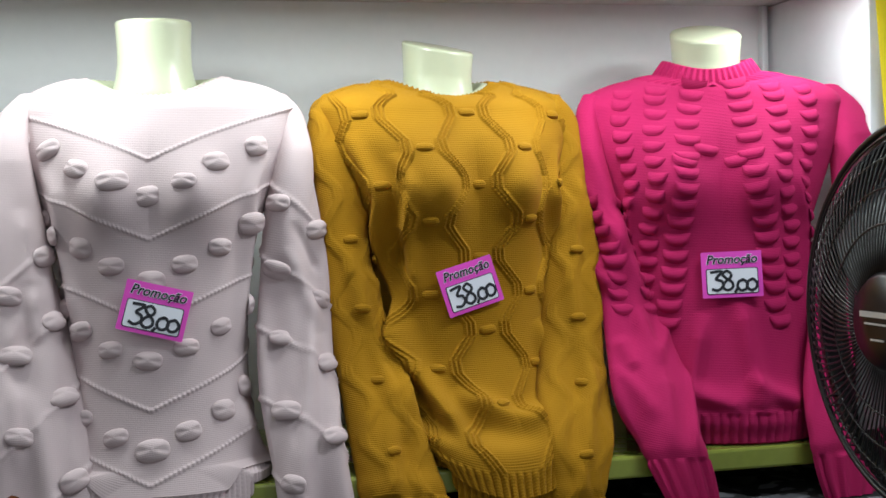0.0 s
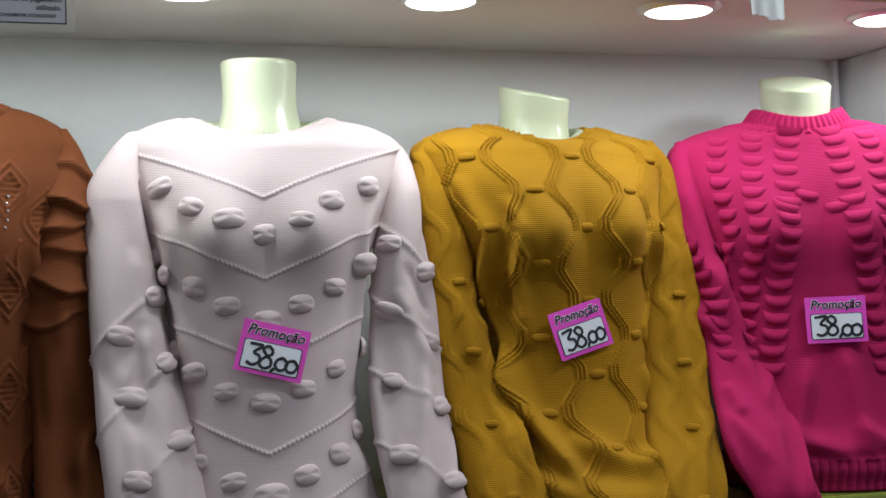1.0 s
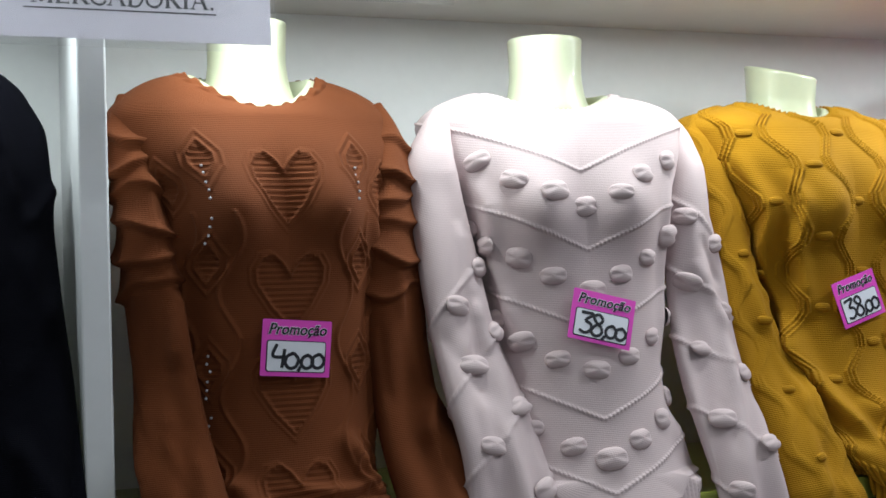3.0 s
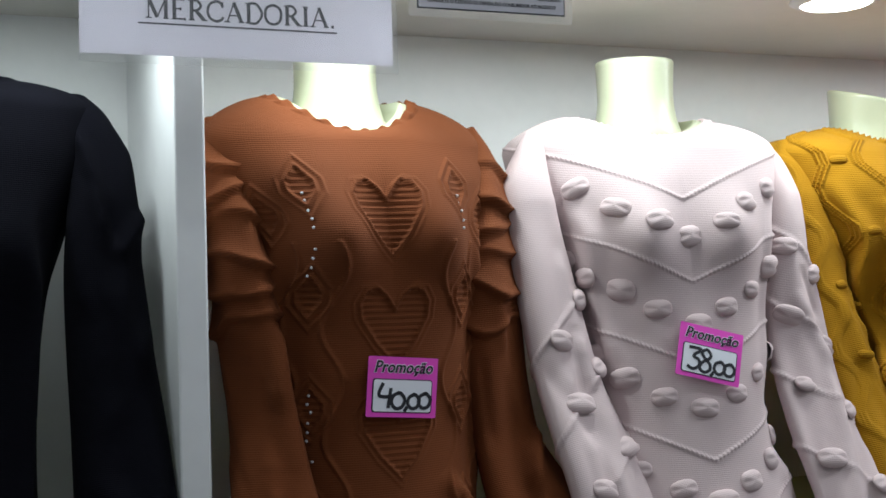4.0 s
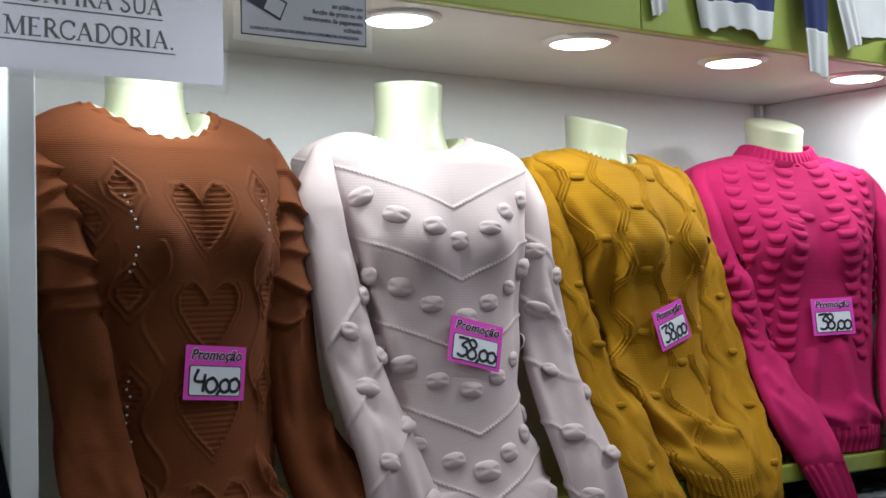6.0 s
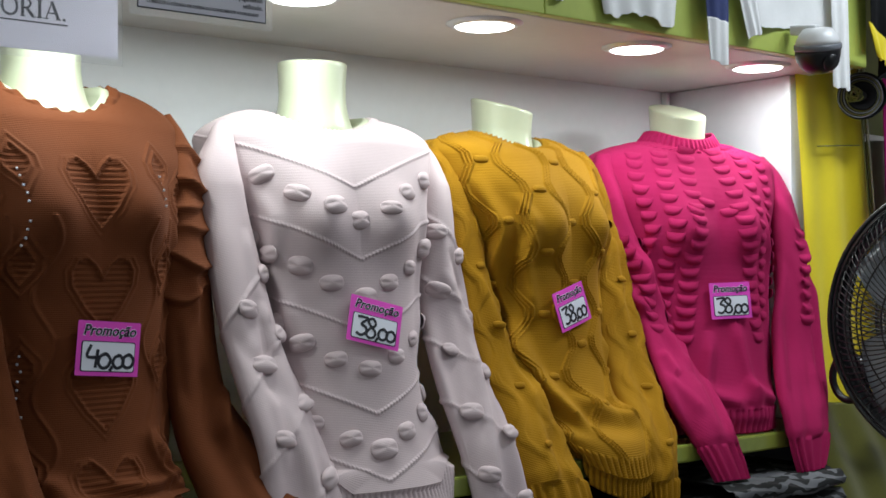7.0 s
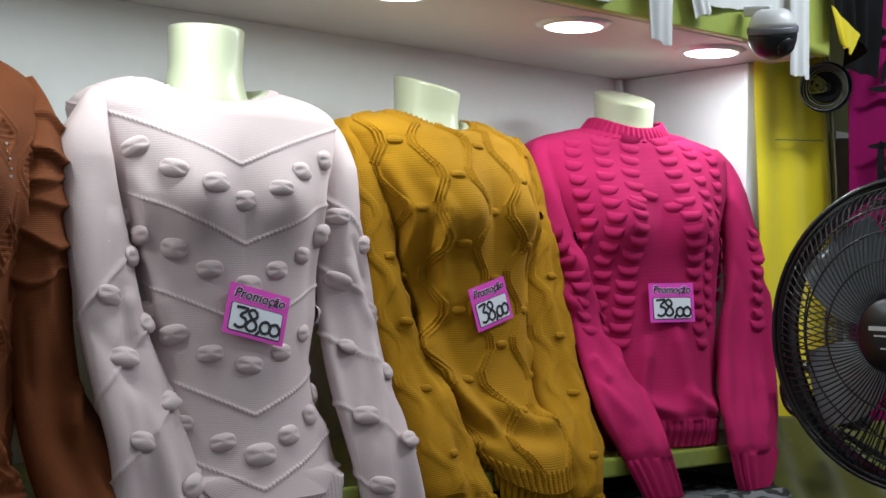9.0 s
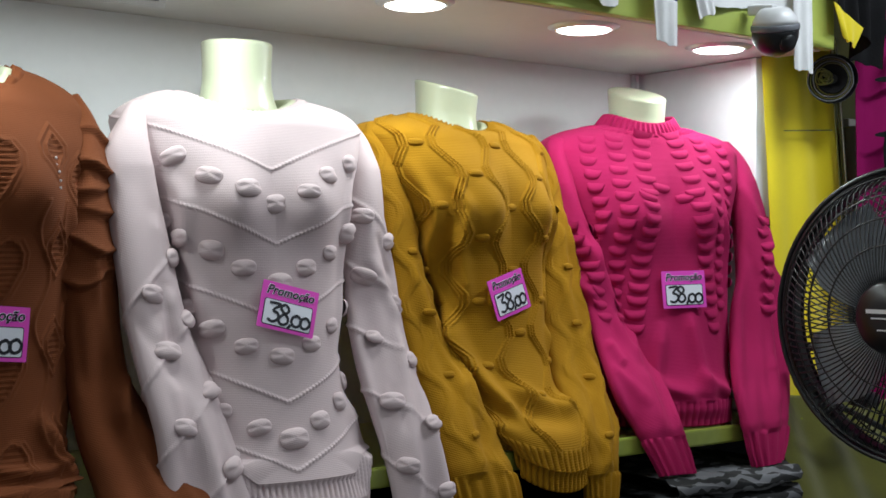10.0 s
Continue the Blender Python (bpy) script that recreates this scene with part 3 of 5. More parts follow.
def price_tag(m, price, w=0.083, h=0.064):
    root = tagged(new("price_tag"), f"magenta card price tag lettered Promoção {price} on the jumper", "price tag", "magenta price tags")
    root.matrix_world = m
    part("card", rounded(w, h, 0.0015, 0.0, 0.0008), TAG_PINK, root)
    part("border", rounded(w * 0.86, h * 0.56, 0.003, 0.0009, 0.0013), INK, root, "thin black border")
    panel = part("panel", rounded(w * 0.83, h * 0.525, 0.0025, 0.0014, 0.0018), TAG_WHITE, root, "white writing panel")
    for name in ("border", "panel"):
        for ob in root.children:
            if ob.name.split(".")[0] == name:
                ob.location = (0.0, -h * 0.145, 0)
    lettering("heading_halo", "Promoção", 0.0175, TAG_WHITE, root, Matrix.Translation((0, h * 0.325, 0.0010)), 0.25, 0.0009, 0.0002, 0.95)
    lettering("heading", "Promoção", 0.0175, INK, root, Matrix.Translation((0, h * 0.325, 0.0014)), 0.25, 0.0003, 0.0002, 0.95)
    pen = random.Random(int(m.translation.x * 1000))
    x = -w * 0.365
    for k, ch in enumerate(price):
        tall = h * (0.43 if k < 2 else 0.40) * pen.uniform(0.96, 1.04)
        low = -h * 0.205 + pen.uniform(-0.0006, 0.0006)
        strokes = [ribbon([(px * tall * 1.18, py * tall) for px, py in run], 0.0038) for run in WRITTEN[ch]]
        part("numeral", merge(strokes), INK, panel, "handwritten black numeral").matrix_local = Matrix.Translation((x, low, 0.0020 + 0.00004 * k)) @ Matrix.Rotation(radians(pen.uniform(-5, 3)), 4, "Z")
        x += 0.0050 if ch == "," else (0.0150 if k < 2 else 0.0126)
    return root


def pebble(name, w, h, t, slit=True):
    """A knitted bobble: a flat pillow with a crease across it."""
    n, m = 10, 26
    P = np.zeros((n, m, 3))
    for i in range(n):
        f = i / (n - 1) * np.pi / 2 * 1.12 - 0.12 * np.pi / 2
        for j in range(m):
            a = 2 * np.pi * j / m
            x, y = w / 2 * np.cos(f) * np.sign(np.cos(a)) * abs(np.cos(a)) ** 0.8, h / 2 * np.cos(f) * np.sign(np.sin(a)) * abs(np.sin(a)) ** 0.8
            z = t * np.sin(f)
            if slit and f > 0:
                z -= t * 0.75 * np.exp(-(((y + 0.12 * x) / (0.10 * h)) ** 2)) * np.exp(-(((abs(x) - w / 2) / (0.24 * w)) ** 2)) * np.sin(f)
                z += t * 0.06 * np.sin(5 * x / w + 2)
            P[i, j] = x, y, z
    return sheet(name, P, P[..., 0], P[..., 1])


def ribbed(S, Z, lo, hi, pitch, height):
    band = np.clip((Z - lo) / 0.003, 0, 1) * np.clip((hi - Z) / 0.003, 0, 1)
    return band, band * height * (np.abs(np.sin(np.pi * S / pitch)) ** 0.7 - 0.5)


def dress(g, torso, relief, hem, hem_rib, rib=(70, 0.0012), collar_rows=10, stand=0.0, scallop=0.0, sag=0.0, **sizes):
    """Cut the torso's cloth into hem, body and collar, with its relief; it lies on the shelf or hangs in front of it."""
    P, S, V = torso.grid(hem=hem, **sizes)
    n, m = P.shape[:2]
    top = n - collar_rows
    th = np.arctan2(P[-1, :, 0], -P[-1, :, 1])
    band = np.clip((np.arange(n) - top) / 3.0, 0, 1)[:, None]
    H = relief(S, V, P) * (1 - band) + band * rib[1] * np.cos(th * rib[0])[None]
    P = P + normals(P) * H[..., None]
    if scallop:
        fade = np.clip((np.arange(n) - top) / collar_rows, 0, 1)[:, None] ** 2
        P[..., 2] += fade * scallop * np.sin(th * 23)[None]
    P[..., 2] += np.minimum(sag * S**2, 0.06) * np.clip((0.10 - V) / 0.10, 0, 1)
    world_y = g.place[1] + P[..., 0] * math.sin(radians(g.turn)) + P[..., 1] * math.cos(radians(g.turn))
    over = np.clip((world_y - 1.768) / 0.012, 0, 1)
    P[..., 2] += over * np.maximum(0.004 + 0.25 * np.maximum(V - hem, 0) - P[..., 2], 0)
    k = int(np.searchsorted(V[:, m // 2], hem + hem_rib))
    mid = P[-1].mean(0)
    rows = []
    if stand:
        for f in np.linspace(0.12, 1, 9):
            q = mid + (P[-1] - mid) * (1 - 0.16 * f)
            flat = sum(np.roll(P[-1][:, 2], k) for k in range(-14, 15)) / 29
            q[:, 2] = flat * f + P[-1][:, 2] * (1 - f) + stand * f
            rows.append(q + np.stack([np.sin(th), -np.cos(th), 0 * th], -1) * (rib[1] * np.cos(th * rib[0]))[:, None] * (0.7 - 0.6 * f))
    last = rows[-1] if rows else P[-1]
    rows += [last + (mid - last) * np.array([f, f, 0]) + np.array([0, 0, dz]) for f, dz in ((0.03, 0.0012), (0.06, -0.003), (0.07, -0.018))]
    rows = np.stack(rows)
    if hem_rib:
        under = np.stack([P[0] + (P[0].mean(0) - P[0]) * np.array([f, f, 0]) + np.array([0, 0, dz]) for f, dz in ((0.16, 0.02), (0.08, 0.001), (0.03, -0.002))])
        g.add("hem_band", np.concatenate([under, P[: k + 1]]), np.concatenate([S[:3], S[: k + 1]]), np.concatenate([V[:3] - 0.01, V[: k + 1]]))
    g.add("body", P[k : top + 1], S[k : top + 1], V[k : top + 1])
    extra = V[-1:] + 0.003 * np.arange(1, len(rows) + 1)[:, None]
    g.add("collar", np.concatenate([P[top:], rows]), np.concatenate([S[top:], np.repeat(S[-1:], len(rows), 0)]), np.concatenate([V[top:], extra]))
    g.grids["body"] = (P, normals(P), S, V)


def pin_tag(g, world, spin, price, lift=0.006):
    """A tag on the cloth nearest to a place."""
    p = np.array(g.m.inverted() @ Vector(world))
    P, N, S, V = g.grids["body"]
    k = np.argmin(((P - p) ** 2).sum(-1).ravel())
    s, v = S.ravel()[k], V.ravel()[k]
    P2 = g.spot("body", s, v, lift, spin)
    # lies over several stitches: average the slope around
    i, j = divmod(int(k), P.shape[1])
    nv = Vector(N[max(i - 14, 0) : i + 15, max(j - 18, 0) : j + 19].reshape(-1, 3).mean(0)).normalized()
    up = (Vector((0, 0, 1)) - nv * nv.z).normalized()
    rot = Matrix((up.cross(nv), up, nv)).transposed().to_4x4()
    price_tag(g.m @ (Matrix.Translation(P2.translation + nv * 0.002) @ rot @ Matrix.Rotation(radians(spin), 4, "Z")), price)


COMMON_W = (0.118, 0.115, 0.114, 0.118, 0.130, 0.155, 0.176, 0.187)
COMMON_F = (-0.246, -0.206, -0.182, -0.166, -0.150, -0.138, -0.122, -0.100)
COMMON_B = (0.03, 0.03, 0.04, 0.05, 0.07, 0.085, 0.09, 0.086)

# -- pale pink bobble jumper --
PALE_AT, PALE_TURN = (0.020, 1.984, SHELF), -6.0
pale_form = Torso((0.150, 0.126, 0.116, 0.118, 0.130, 0.155, 0.176, 0.187), COMMON_F, COMMON_B, (0.094, -0.072, 0.066, 0.526, 0.496, 0.528))
mannequin("mannequin", PALE_AT, PALE_TURN, pale_form, dict(base=0.482, top=0.600, r=0.0485), (0.0, 0.04), "headless cream fibreglass mannequin bust wearing a pale pink jumper")
pale = Garment("jumper", PALE_AT, PALE_TURN, PALE, "pale pink knitted jumper with chevron cords and puffy bobbles")
TIPS = (0.41, 0.308, 0.205, 0.098, 0.012)


def chevron(s, tip):
    return tip + 0.47 * np.sqrt(s * s + 0.000004) - 0.62 * s * s


def pale_relief(S, Z, P):
    H = ripple(S, Z, 3, 5.0, 0.0022)
    for tip in TIPS:
        d = Z - chevron(S, tip)
        H = H + (0.0020 + 0.0011 * np.sin(S * 1150 + 900 * d)) * np.exp(-((d / 0.0019) ** 2)) * (np.abs(S) < 0.24)
    H = H + crease(S, Z, (-0.15, 0.40), (-0.10, 0.20), 0.016, 0.010) + crease(S, Z, (0.16, 0.40), (0.125, 0.18), 0.014, 0.009)
    H = H + crease(S, Z, (0.12, 0.09), (0.19, -0.01), 0.02, 0.012) + crease(S, Z, (-0.10, 0.06), (-0.16, -0.02), 0.02, 0.010)
    band, rib = ribbed(S, Z, -0.12, 0.0, 0.0085, 0.004)
    return H * (1 - 0.7 * band) + rib - 0.006 * band


dress(pale, pale_form, pale_relief, -0.075, 0.075, (64, 0.0010), 9, n1=300, n2=70, m=560)
BOBBLE = pebble("bobble", 0.040, 0.027, 0.0085)
BOBBLE.materials.append(PALE)
BOBBLE.polygons.foreach_set("use_smooth", [True] * len(BOBBLE.polygons))
rng = random.Random(4)
for tip in TIPS[:-1]:
    for s in (-0.176, -0.138, -0.092, -0.047, 0.0, 0.047, 0.092, 0.140):
        k = rng.uniform(0.82, 1.1)
        pale.stud("bobble", BOBBLE, "body", s + rng.uniform(-0.004, 0.004), chevron(s, tip) - 0.050 + 0.14 * max(0, abs(s) - 0.06) + rng.uniform(-0.004, 0.004), 0.0, rng.uniform(-14, 14) + (20 if s < -0.1 else 0), (k, k * rng.uniform(0.9, 1.1), k))


def diagonal_cords(sign):
    def relief(S, V, run):
        H = np.zeros_like(S)
        for v0 in (0.07, 0.17, 0.27, 0.37, 0.47):
            d = V - (v0 + sign * 0.75 * S)
            H = H + (0.0034 + 0.0010 * np.sin(S * 1500)) * np.exp(-((d / 0.0026) ** 2))
        return H + crease(S, V, (0.02 * sign, 0.05), (-0.015 * sign, 0.30), 0.012, 0.008)
    return relief


pale.sleeve("left", [(-0.17, -0.203, -0.245, -0.064, -0.24), (-0.1, -0.205, -0.232, -0.07, -0.225), (-0.036, -0.207, -0.224, -0.078, -0.205), (0.014, -0.208, -0.213, -0.085, -0.184), (0.074, -0.21, -0.202, -0.094, -0.152), (0.134, -0.216, -0.178, -0.103, -0.122), (0.194, -0.22, -0.147, -0.117, -0.094), (0.254, -0.224, -0.125, -0.13, -0.075), (0.314, -0.226, -0.105, -0.143, -0.062), (0.374, -0.228, -0.085, -0.156, -0.055), (0.434, -0.222, -0.066, -0.164, -0.052), (0.468, -0.202, -0.045, -0.16, -0.042), (0.492, -0.18, -0.02, -0.15, -0.025)], (0.015, 0.017, 0.018, 0.019, 0.021, 0.026, 0.030, 0.016), diagonal_cords(1), cuff=0.03, seed=5)
pale.sleeve("right", [(-0.1, 0.128, -0.225, 0.23, -0.232), (-0.036, 0.126, -0.218, 0.228, -0.212), (0.014, 0.123, -0.206, 0.224, -0.198), (0.074, 0.119, -0.185, 0.222, -0.165), (0.134, 0.117, -0.153, 0.221, -0.128), (0.194, 0.119, -0.122, 0.219, -0.102), (0.254, 0.124, -0.1, 0.217, -0.086), (0.314, 0.13, -0.092, 0.211, -0.074), (0.374, 0.142, -0.082, 0.204, -0.06), (0.434, 0.154, -0.062, 0.196, -0.04), (0.468, 0.158, -0.046, 0.188, -0.026), (0.492, 0.15, -0.03, 0.172, -0.012)], (0.015, 0.017, 0.018, 0.019, 0.021, 0.026, 0.030, 0.016), diagonal_cords(-1), cuff=0.03, seed=6)
for key, sign in (("left", 1), ("right", -1)):
    for v in (0.06, 0.15, 0.25, 0.35, 0.44):
        for s in (-0.026, 0.028):
            k = rng.uniform(0.85, 1.05)
            pale.stud("bobble", BOBBLE, key, s + rng.uniform(-0.004, 0.004), v + sign * 0.75 * s + 0.018 + rng.uniform(-0.006, 0.006), 0.0, rng.uniform(-10, 22) * sign, (k, k, k))
pin_tag(pale, (0.0095, 1.818, 1.407), -14.5, "38,00")

# -- mustard cable jumper --
MUST_AT, MUST_TURN = (0.422, 2.015, SHELF), 8.0
must_form = Torso((0.112, 0.114, 0.117, 0.122, 0.132, 0.157, 0.178, 0.188), (-0.290, -0.222, -0.180, -0.164, -0.153, -0.146, -0.136, -0.108), COMMON_B, (0.080, -0.068, 0.062, 0.523, 0.496, 0.524), bust=0.034)
mannequin("mannequin", MUST_AT, MUST_TURN, must_form, dict(base=0.478, top=0.572, r=0.0490, lean=0.003, flare=0.25), (-0.12, 0.24), "headless cream fibreglass mannequin bust wearing a mustard jumper")
mustard = Garment("jumper", MUST_AT, MUST_TURN, MUSTARD, "mustard yellow knitted jumper with zigzag cables and small bobbles")


def zig(z, period=0.0985):
    t = (z / period) % 1.0
    tri = 4 * np.abs(t - 0.5) - 1
    return np.clip(tri * 1.5, -1, 1)


CABLES = (-0.185, -0.112, -0.038, 0.038, 0.112, 0.185)


def must_relief(S, Z, P):
    H = ripple(S, Z, 8, 4.5, 0.0028)
    for k, s0 in enumerate(CABLES):
        mid = s0 + (-1) ** k * 0.0125 * zig(Z - 0.077)
        for off in (-0.0062, 0.0, 0.0062):
            H = H + (0.0042 + 0.0009 * np.sin(Z * 1250 + off * 500)) * np.exp(-(((S - mid - off) / 0.0020) ** 2))
    for a, b, w, h in (((-0.17, 0.42), (-0.11, 0.12), 0.015, 0.018), ((-0.115, 0.40), (-0.09, 0.22), 0.012, 0.010), ((-0.13, 0.20), (-0.06, 0.03), 0.014, 0.018), ((0.15, 0.40), (0.125, 0.10), 0.014, 0.016),
                       ((0.09, 0.17), (0.13, 0.03), 0.013, 0.014), ((-0.05, 0.09), (0.06, 0.025), 0.016, 0.012), ((0.02, 0.05), (0.11, 0.075), 0.014, 0.012), ((-0.12, 0.30), (-0.15, 0.13), 0.02, -0.014), ((0.165, 0.30), (0.16, 0.1), 0.016, -0.012)):
        H = H + crease(S, Z, a, b, w, 1.3 * h)
    band, rib = ribbed(S, Z, -0.09, -0.006, 0.0105, 0.0055)
    droop = 0.014 * np.exp(-(((Z - 0.012) / 0.022) ** 2))
    return H * (1 - 0.75 * band) + rib + droop - 0.014 * band * np.clip((-0.01 - Z) / 0.03, 0, 1)


dress(mustard, must_form, must_relief, -0.062, 0.058, (58, 0.0018), 11, sag=2.6, n1=330, n2=80, m=680)
SMALL_BOBBLE = pebble("bobble", 0.025, 0.013, 0.0048, False)
SMALL_BOBBLE.materials.append(MUSTARD)
SMALL_BOBBLE.polygons.foreach_set("use_smooth", [True] * len(SMALL_BOBBLE.polygons))
for col, s in enumerate((-0.15, -0.075, 0.0, 0.075, 0.15)):
    for k in range(6):
        z = 0.075 + 0.0985 * k + (0.0495 if col % 2 else 0.0)
        if z < 0.50:
            mustard.stud("bobble", SMALL_BOBBLE, "body", s, z, 0.0, rng.uniform(-6, 6))


def wavy_cords(S, V, run):
    H = np.zeros_like(S)
    for s0, sg in ((-0.022, 1), (0.030, -1)):
        mid = s0 + sg * 0.012 * zig(V)
        for off in (-0.005, 0.0, 0.005):
            H = H + 0.0028 * np.exp(-(((S - mid - off) / 0.0020) ** 2))
    return H + crease(S, V, (-0.015, 0.06), (0.02, 0.24), 0.012, 0.010) + crease(S, V, (0.02, 0.2), (-0.01, 0.42), 0.012, 0.008)


mustard.sleeve("left", [(-0.1, -0.159, -0.252, -0.049, -0.262), (-0.045, -0.167, -0.246, -0.055, -0.256), (0.014, -0.172, -0.22, -0.068, -0.228), (0.074, -0.175, -0.186, -0.085, -0.198), (0.134, -0.178, -0.161, -0.101, -0.16), (0.194, -0.181, -0.139, -0.116, -0.128), (0.254, -0.185, -0.12, -0.124, -0.106), (0.314, -0.189, -0.102, -0.129, -0.088), (0.374, -0.194, -0.083, -0.135, -0.07), (0.434, -0.198, -0.062, -0.147, -0.052), (0.47, -0.193, -0.042, -0.153, -0.038), (0.494, -0.177, -0.022, -0.149, -0.022)], (0.015, 0.017, 0.018, 0.019, 0.021, 0.026, 0.030, 0.016), wavy_cords, cuff=0.075, ribs=16, rib=0.0025, seed=9)
mustard.sleeve("right", [(-0.12, 0.079, -0.262, 0.137, -0.256), (-0.075, 0.083, -0.258, 0.149, -0.252), (-0.036, 0.083, -0.252, 0.159, -0.245), (0.014, 0.078, -0.24, 0.175, -0.228), (0.074, 0.084, -0.198, 0.189, -0.183), (0.134, 0.101, -0.148, 0.195, -0.15), (0.194, 0.115, -0.12, 0.2, -0.122), (0.254, 0.127, -0.098, 0.205, -0.092), (0.314, 0.139, -0.078, 0.209, -0.064), (0.374, 0.151, -0.06, 0.211, -0.038), (0.434, 0.163, -0.044, 0.207, -0.02), (0.47, 0.163, -0.034, 0.197, -0.012), (0.496, 0.151, -0.022, 0.179, -0.008)], (0.015, 0.017, 0.018, 0.019, 0.021, 0.026, 0.030, 0.016), wavy_cords, cuff=0.075, ribs=16, rib=0.0025, seed=10)
for key in ("left", "right"):
    for v in (0.13, 0.23, 0.33, 0.43):
        mustard.stud("bobble", SMALL_BOBBLE, key, 0.004 + rng.uniform(-0.006, 0.006), v, 0.0, rng.uniform(-6, 6), (0.9, 0.9, 0.9))
pin_tag(mustard, (0.4215, 1.853, 1.4185), 15.0, "38,00")

# -- fuchsia jumper with knitted flaps --
FUCH_AT, FUCH_TURN = (0.830, 1.974, SHELF), -18.0
fuch_form = Torso((0.130, 0.128, 0.126, 0.128, 0.140, 0.164, 0.184, 0.194), (-0.172, -0.174, -0.160, -0.150, -0.142, -0.134, -0.118, -0.092), COMMON_B, (0.080, -0.072, 0.066, 0.530, 0.510, 0.532), bust=0.030)
mannequin("mannequin", FUCH_AT, FUCH_TURN, fuch_form, dict(base=0.50, top=0.588, r=0.0500, flare=0.1), (-0.02, 0.36), "headless cream fibreglass mannequin bust wearing a fuchsia jumper")
fuchsia = Garment("jumper", FUCH_AT, FUCH_TURN, FUCHSIA, "fuchsia pink knitted jumper with rows of knitted flaps")


def fuch_relief(S, Z, P):
    H = ripple(S, Z, 13, 4.0, 0.0022)
    for a, b, w, h in (((-0.03, 0.17), (-0.06, 0.03), 0.012, 0.010), ((0.02, 0.20), (0.05, 0.03), 0.014, 0.010), ((-0.10, 0.035), (0.10, 0.03), 0.013, 0.014), ((0.13, 0.38), (0.14, 0.08), 0.014, 0.012), ((-0.14, 0.36), (-0.11, 0.12), 0.014, 0.012),
                       ((-0.06, 0.08), (0.02, 0.05), 0.012, 0.009), ((0.03, 0.09), (0.10, 0.05), 0.012, 0.010)):
        H = H + crease(S, Z, a, b, w, h)
    band, rib = ribbed(S, Z, -0.07, 0.046, 0.0125, 0.0035)
    return H * (1 - 0.6 * band) + rib + 0.008 * np.exp(-(((Z - 0.062) / 0.018) ** 2)) + 0.004 * band


dress(fuchsia, fuch_form, fuch_relief, 0.0, 0.048, (46, 0.0016), 16, stand=0.020, n1=260, n2=60, m=460)


def flap_mesh(w, h, t):
    """A knitted tuck: a small awning, proud at its lower edge and rounded at both ends."""
    n, m = 7, 13
    P = np.zeros((n, m, 3))
    for i in range(n):
        f = i / (n - 1)
        for j in range(m):
            g = j / (m - 1) * 2 - 1
            end = np.sqrt(max(0.0, 1 - abs(g) ** 2.6))
            prof = np.sin(np.pi * (0.06 + 0.74 * f)) if f < 0.85 else 0.25
            P[i, j] = (g * w / 2, h * (0.5 - f * (0.35 + 0.65 * end)) + (0.15 * h * (1 - end)), t * prof * end - 0.0015)
    P = P[::-1]
    return sheet("flap", P, P[..., 0], P[..., 1], closed=False)


FLAP = flap_mesh(0.038, 0.0185, 0.0068)
FLAP.materials.append(FUCHSIA)
FLAP.polygons.foreach_set("use_smooth", [True] * len(FLAP.polygons))
for side in (-1, 1):
    for col, (s_top, s_mid, s_low, z_low) in enumerate(((0.030, 0.056, 0.084, 0.145), (0.082, 0.100, 0.112, 0.19), (0.134, 0.144, 0.140, 0.235))):
        z = 0.520 - 0.008 * col
        row = 0
        while z > z_low:
            f = (0.52 - z) / (0.52 - z_low)
            s = s_top + (s_mid - s_top) * min(1, f * 2) + (s_low - s_mid) * max(0, f * 2 - 1)
            fuchsia.stud("flap", FLAP, "body", side * s + rng.uniform(-0.002, 0.002), z, 0.0, side * (9 - 6 * f) + rng.uniform(-4, 4), (1 - 0.08 * col, 1, 0.6 + 0.4 * min(1, f * 2.5)))
            z -= 0.0235
            row += 1
for s, z, a in ((-0.018, 0.412, -12), (0.022, 0.394, 6), (-0.052, 0.395, -20)):
    fuchsia.stud("flap", FLAP, "body", s, z, 0.0, a)


def plain_folds(seed):
    def relief(S, V, run):
        r = np.random.RandomState(seed)
        H = np.zeros_like(S)
        for _ in range(5):
            v0 = r.uniform(0.06, run * 0.8)
            H = H + crease(S, V, (r.uniform(-0.04, 0.04), v0), (r.uniform(-0.04, 0.04), v0 + r.uniform(0.08, 0.18)), 0.012, r.uniform(0.004, 0.009))
        return H
    return relief


fuchsia.sleeve("left", [(-0.062, -0.166, -0.222, -0.104, -0.235), (-0.03, -0.18, -0.212, -0.106, -0.225), (0.014, -0.198, -0.195, -0.111, -0.205), (0.074, -0.218, -0.17, -0.098, -0.152), (0.134, -0.215, -0.13, -0.106, -0.106), (0.194, -0.207, -0.094, -0.121, -0.074), (0.254, -0.202, -0.064, -0.135, -0.054), (0.314, -0.198, -0.035, -0.15, -0.042), (0.374, -0.196, -0.006, -0.162, -0.028), (0.434, -0.194, 0.02, -0.17, -0.018), (0.47, -0.188, 0.034, -0.168, 0), (0.494, -0.176, 0.04, -0.16, 0.01)], (0.015, 0.017, 0.018, 0.019, 0.021, 0.026, 0.030, 0.016), plain_folds(3), cuff=0.062, ribs=13, rib=0.0028, seed=12)
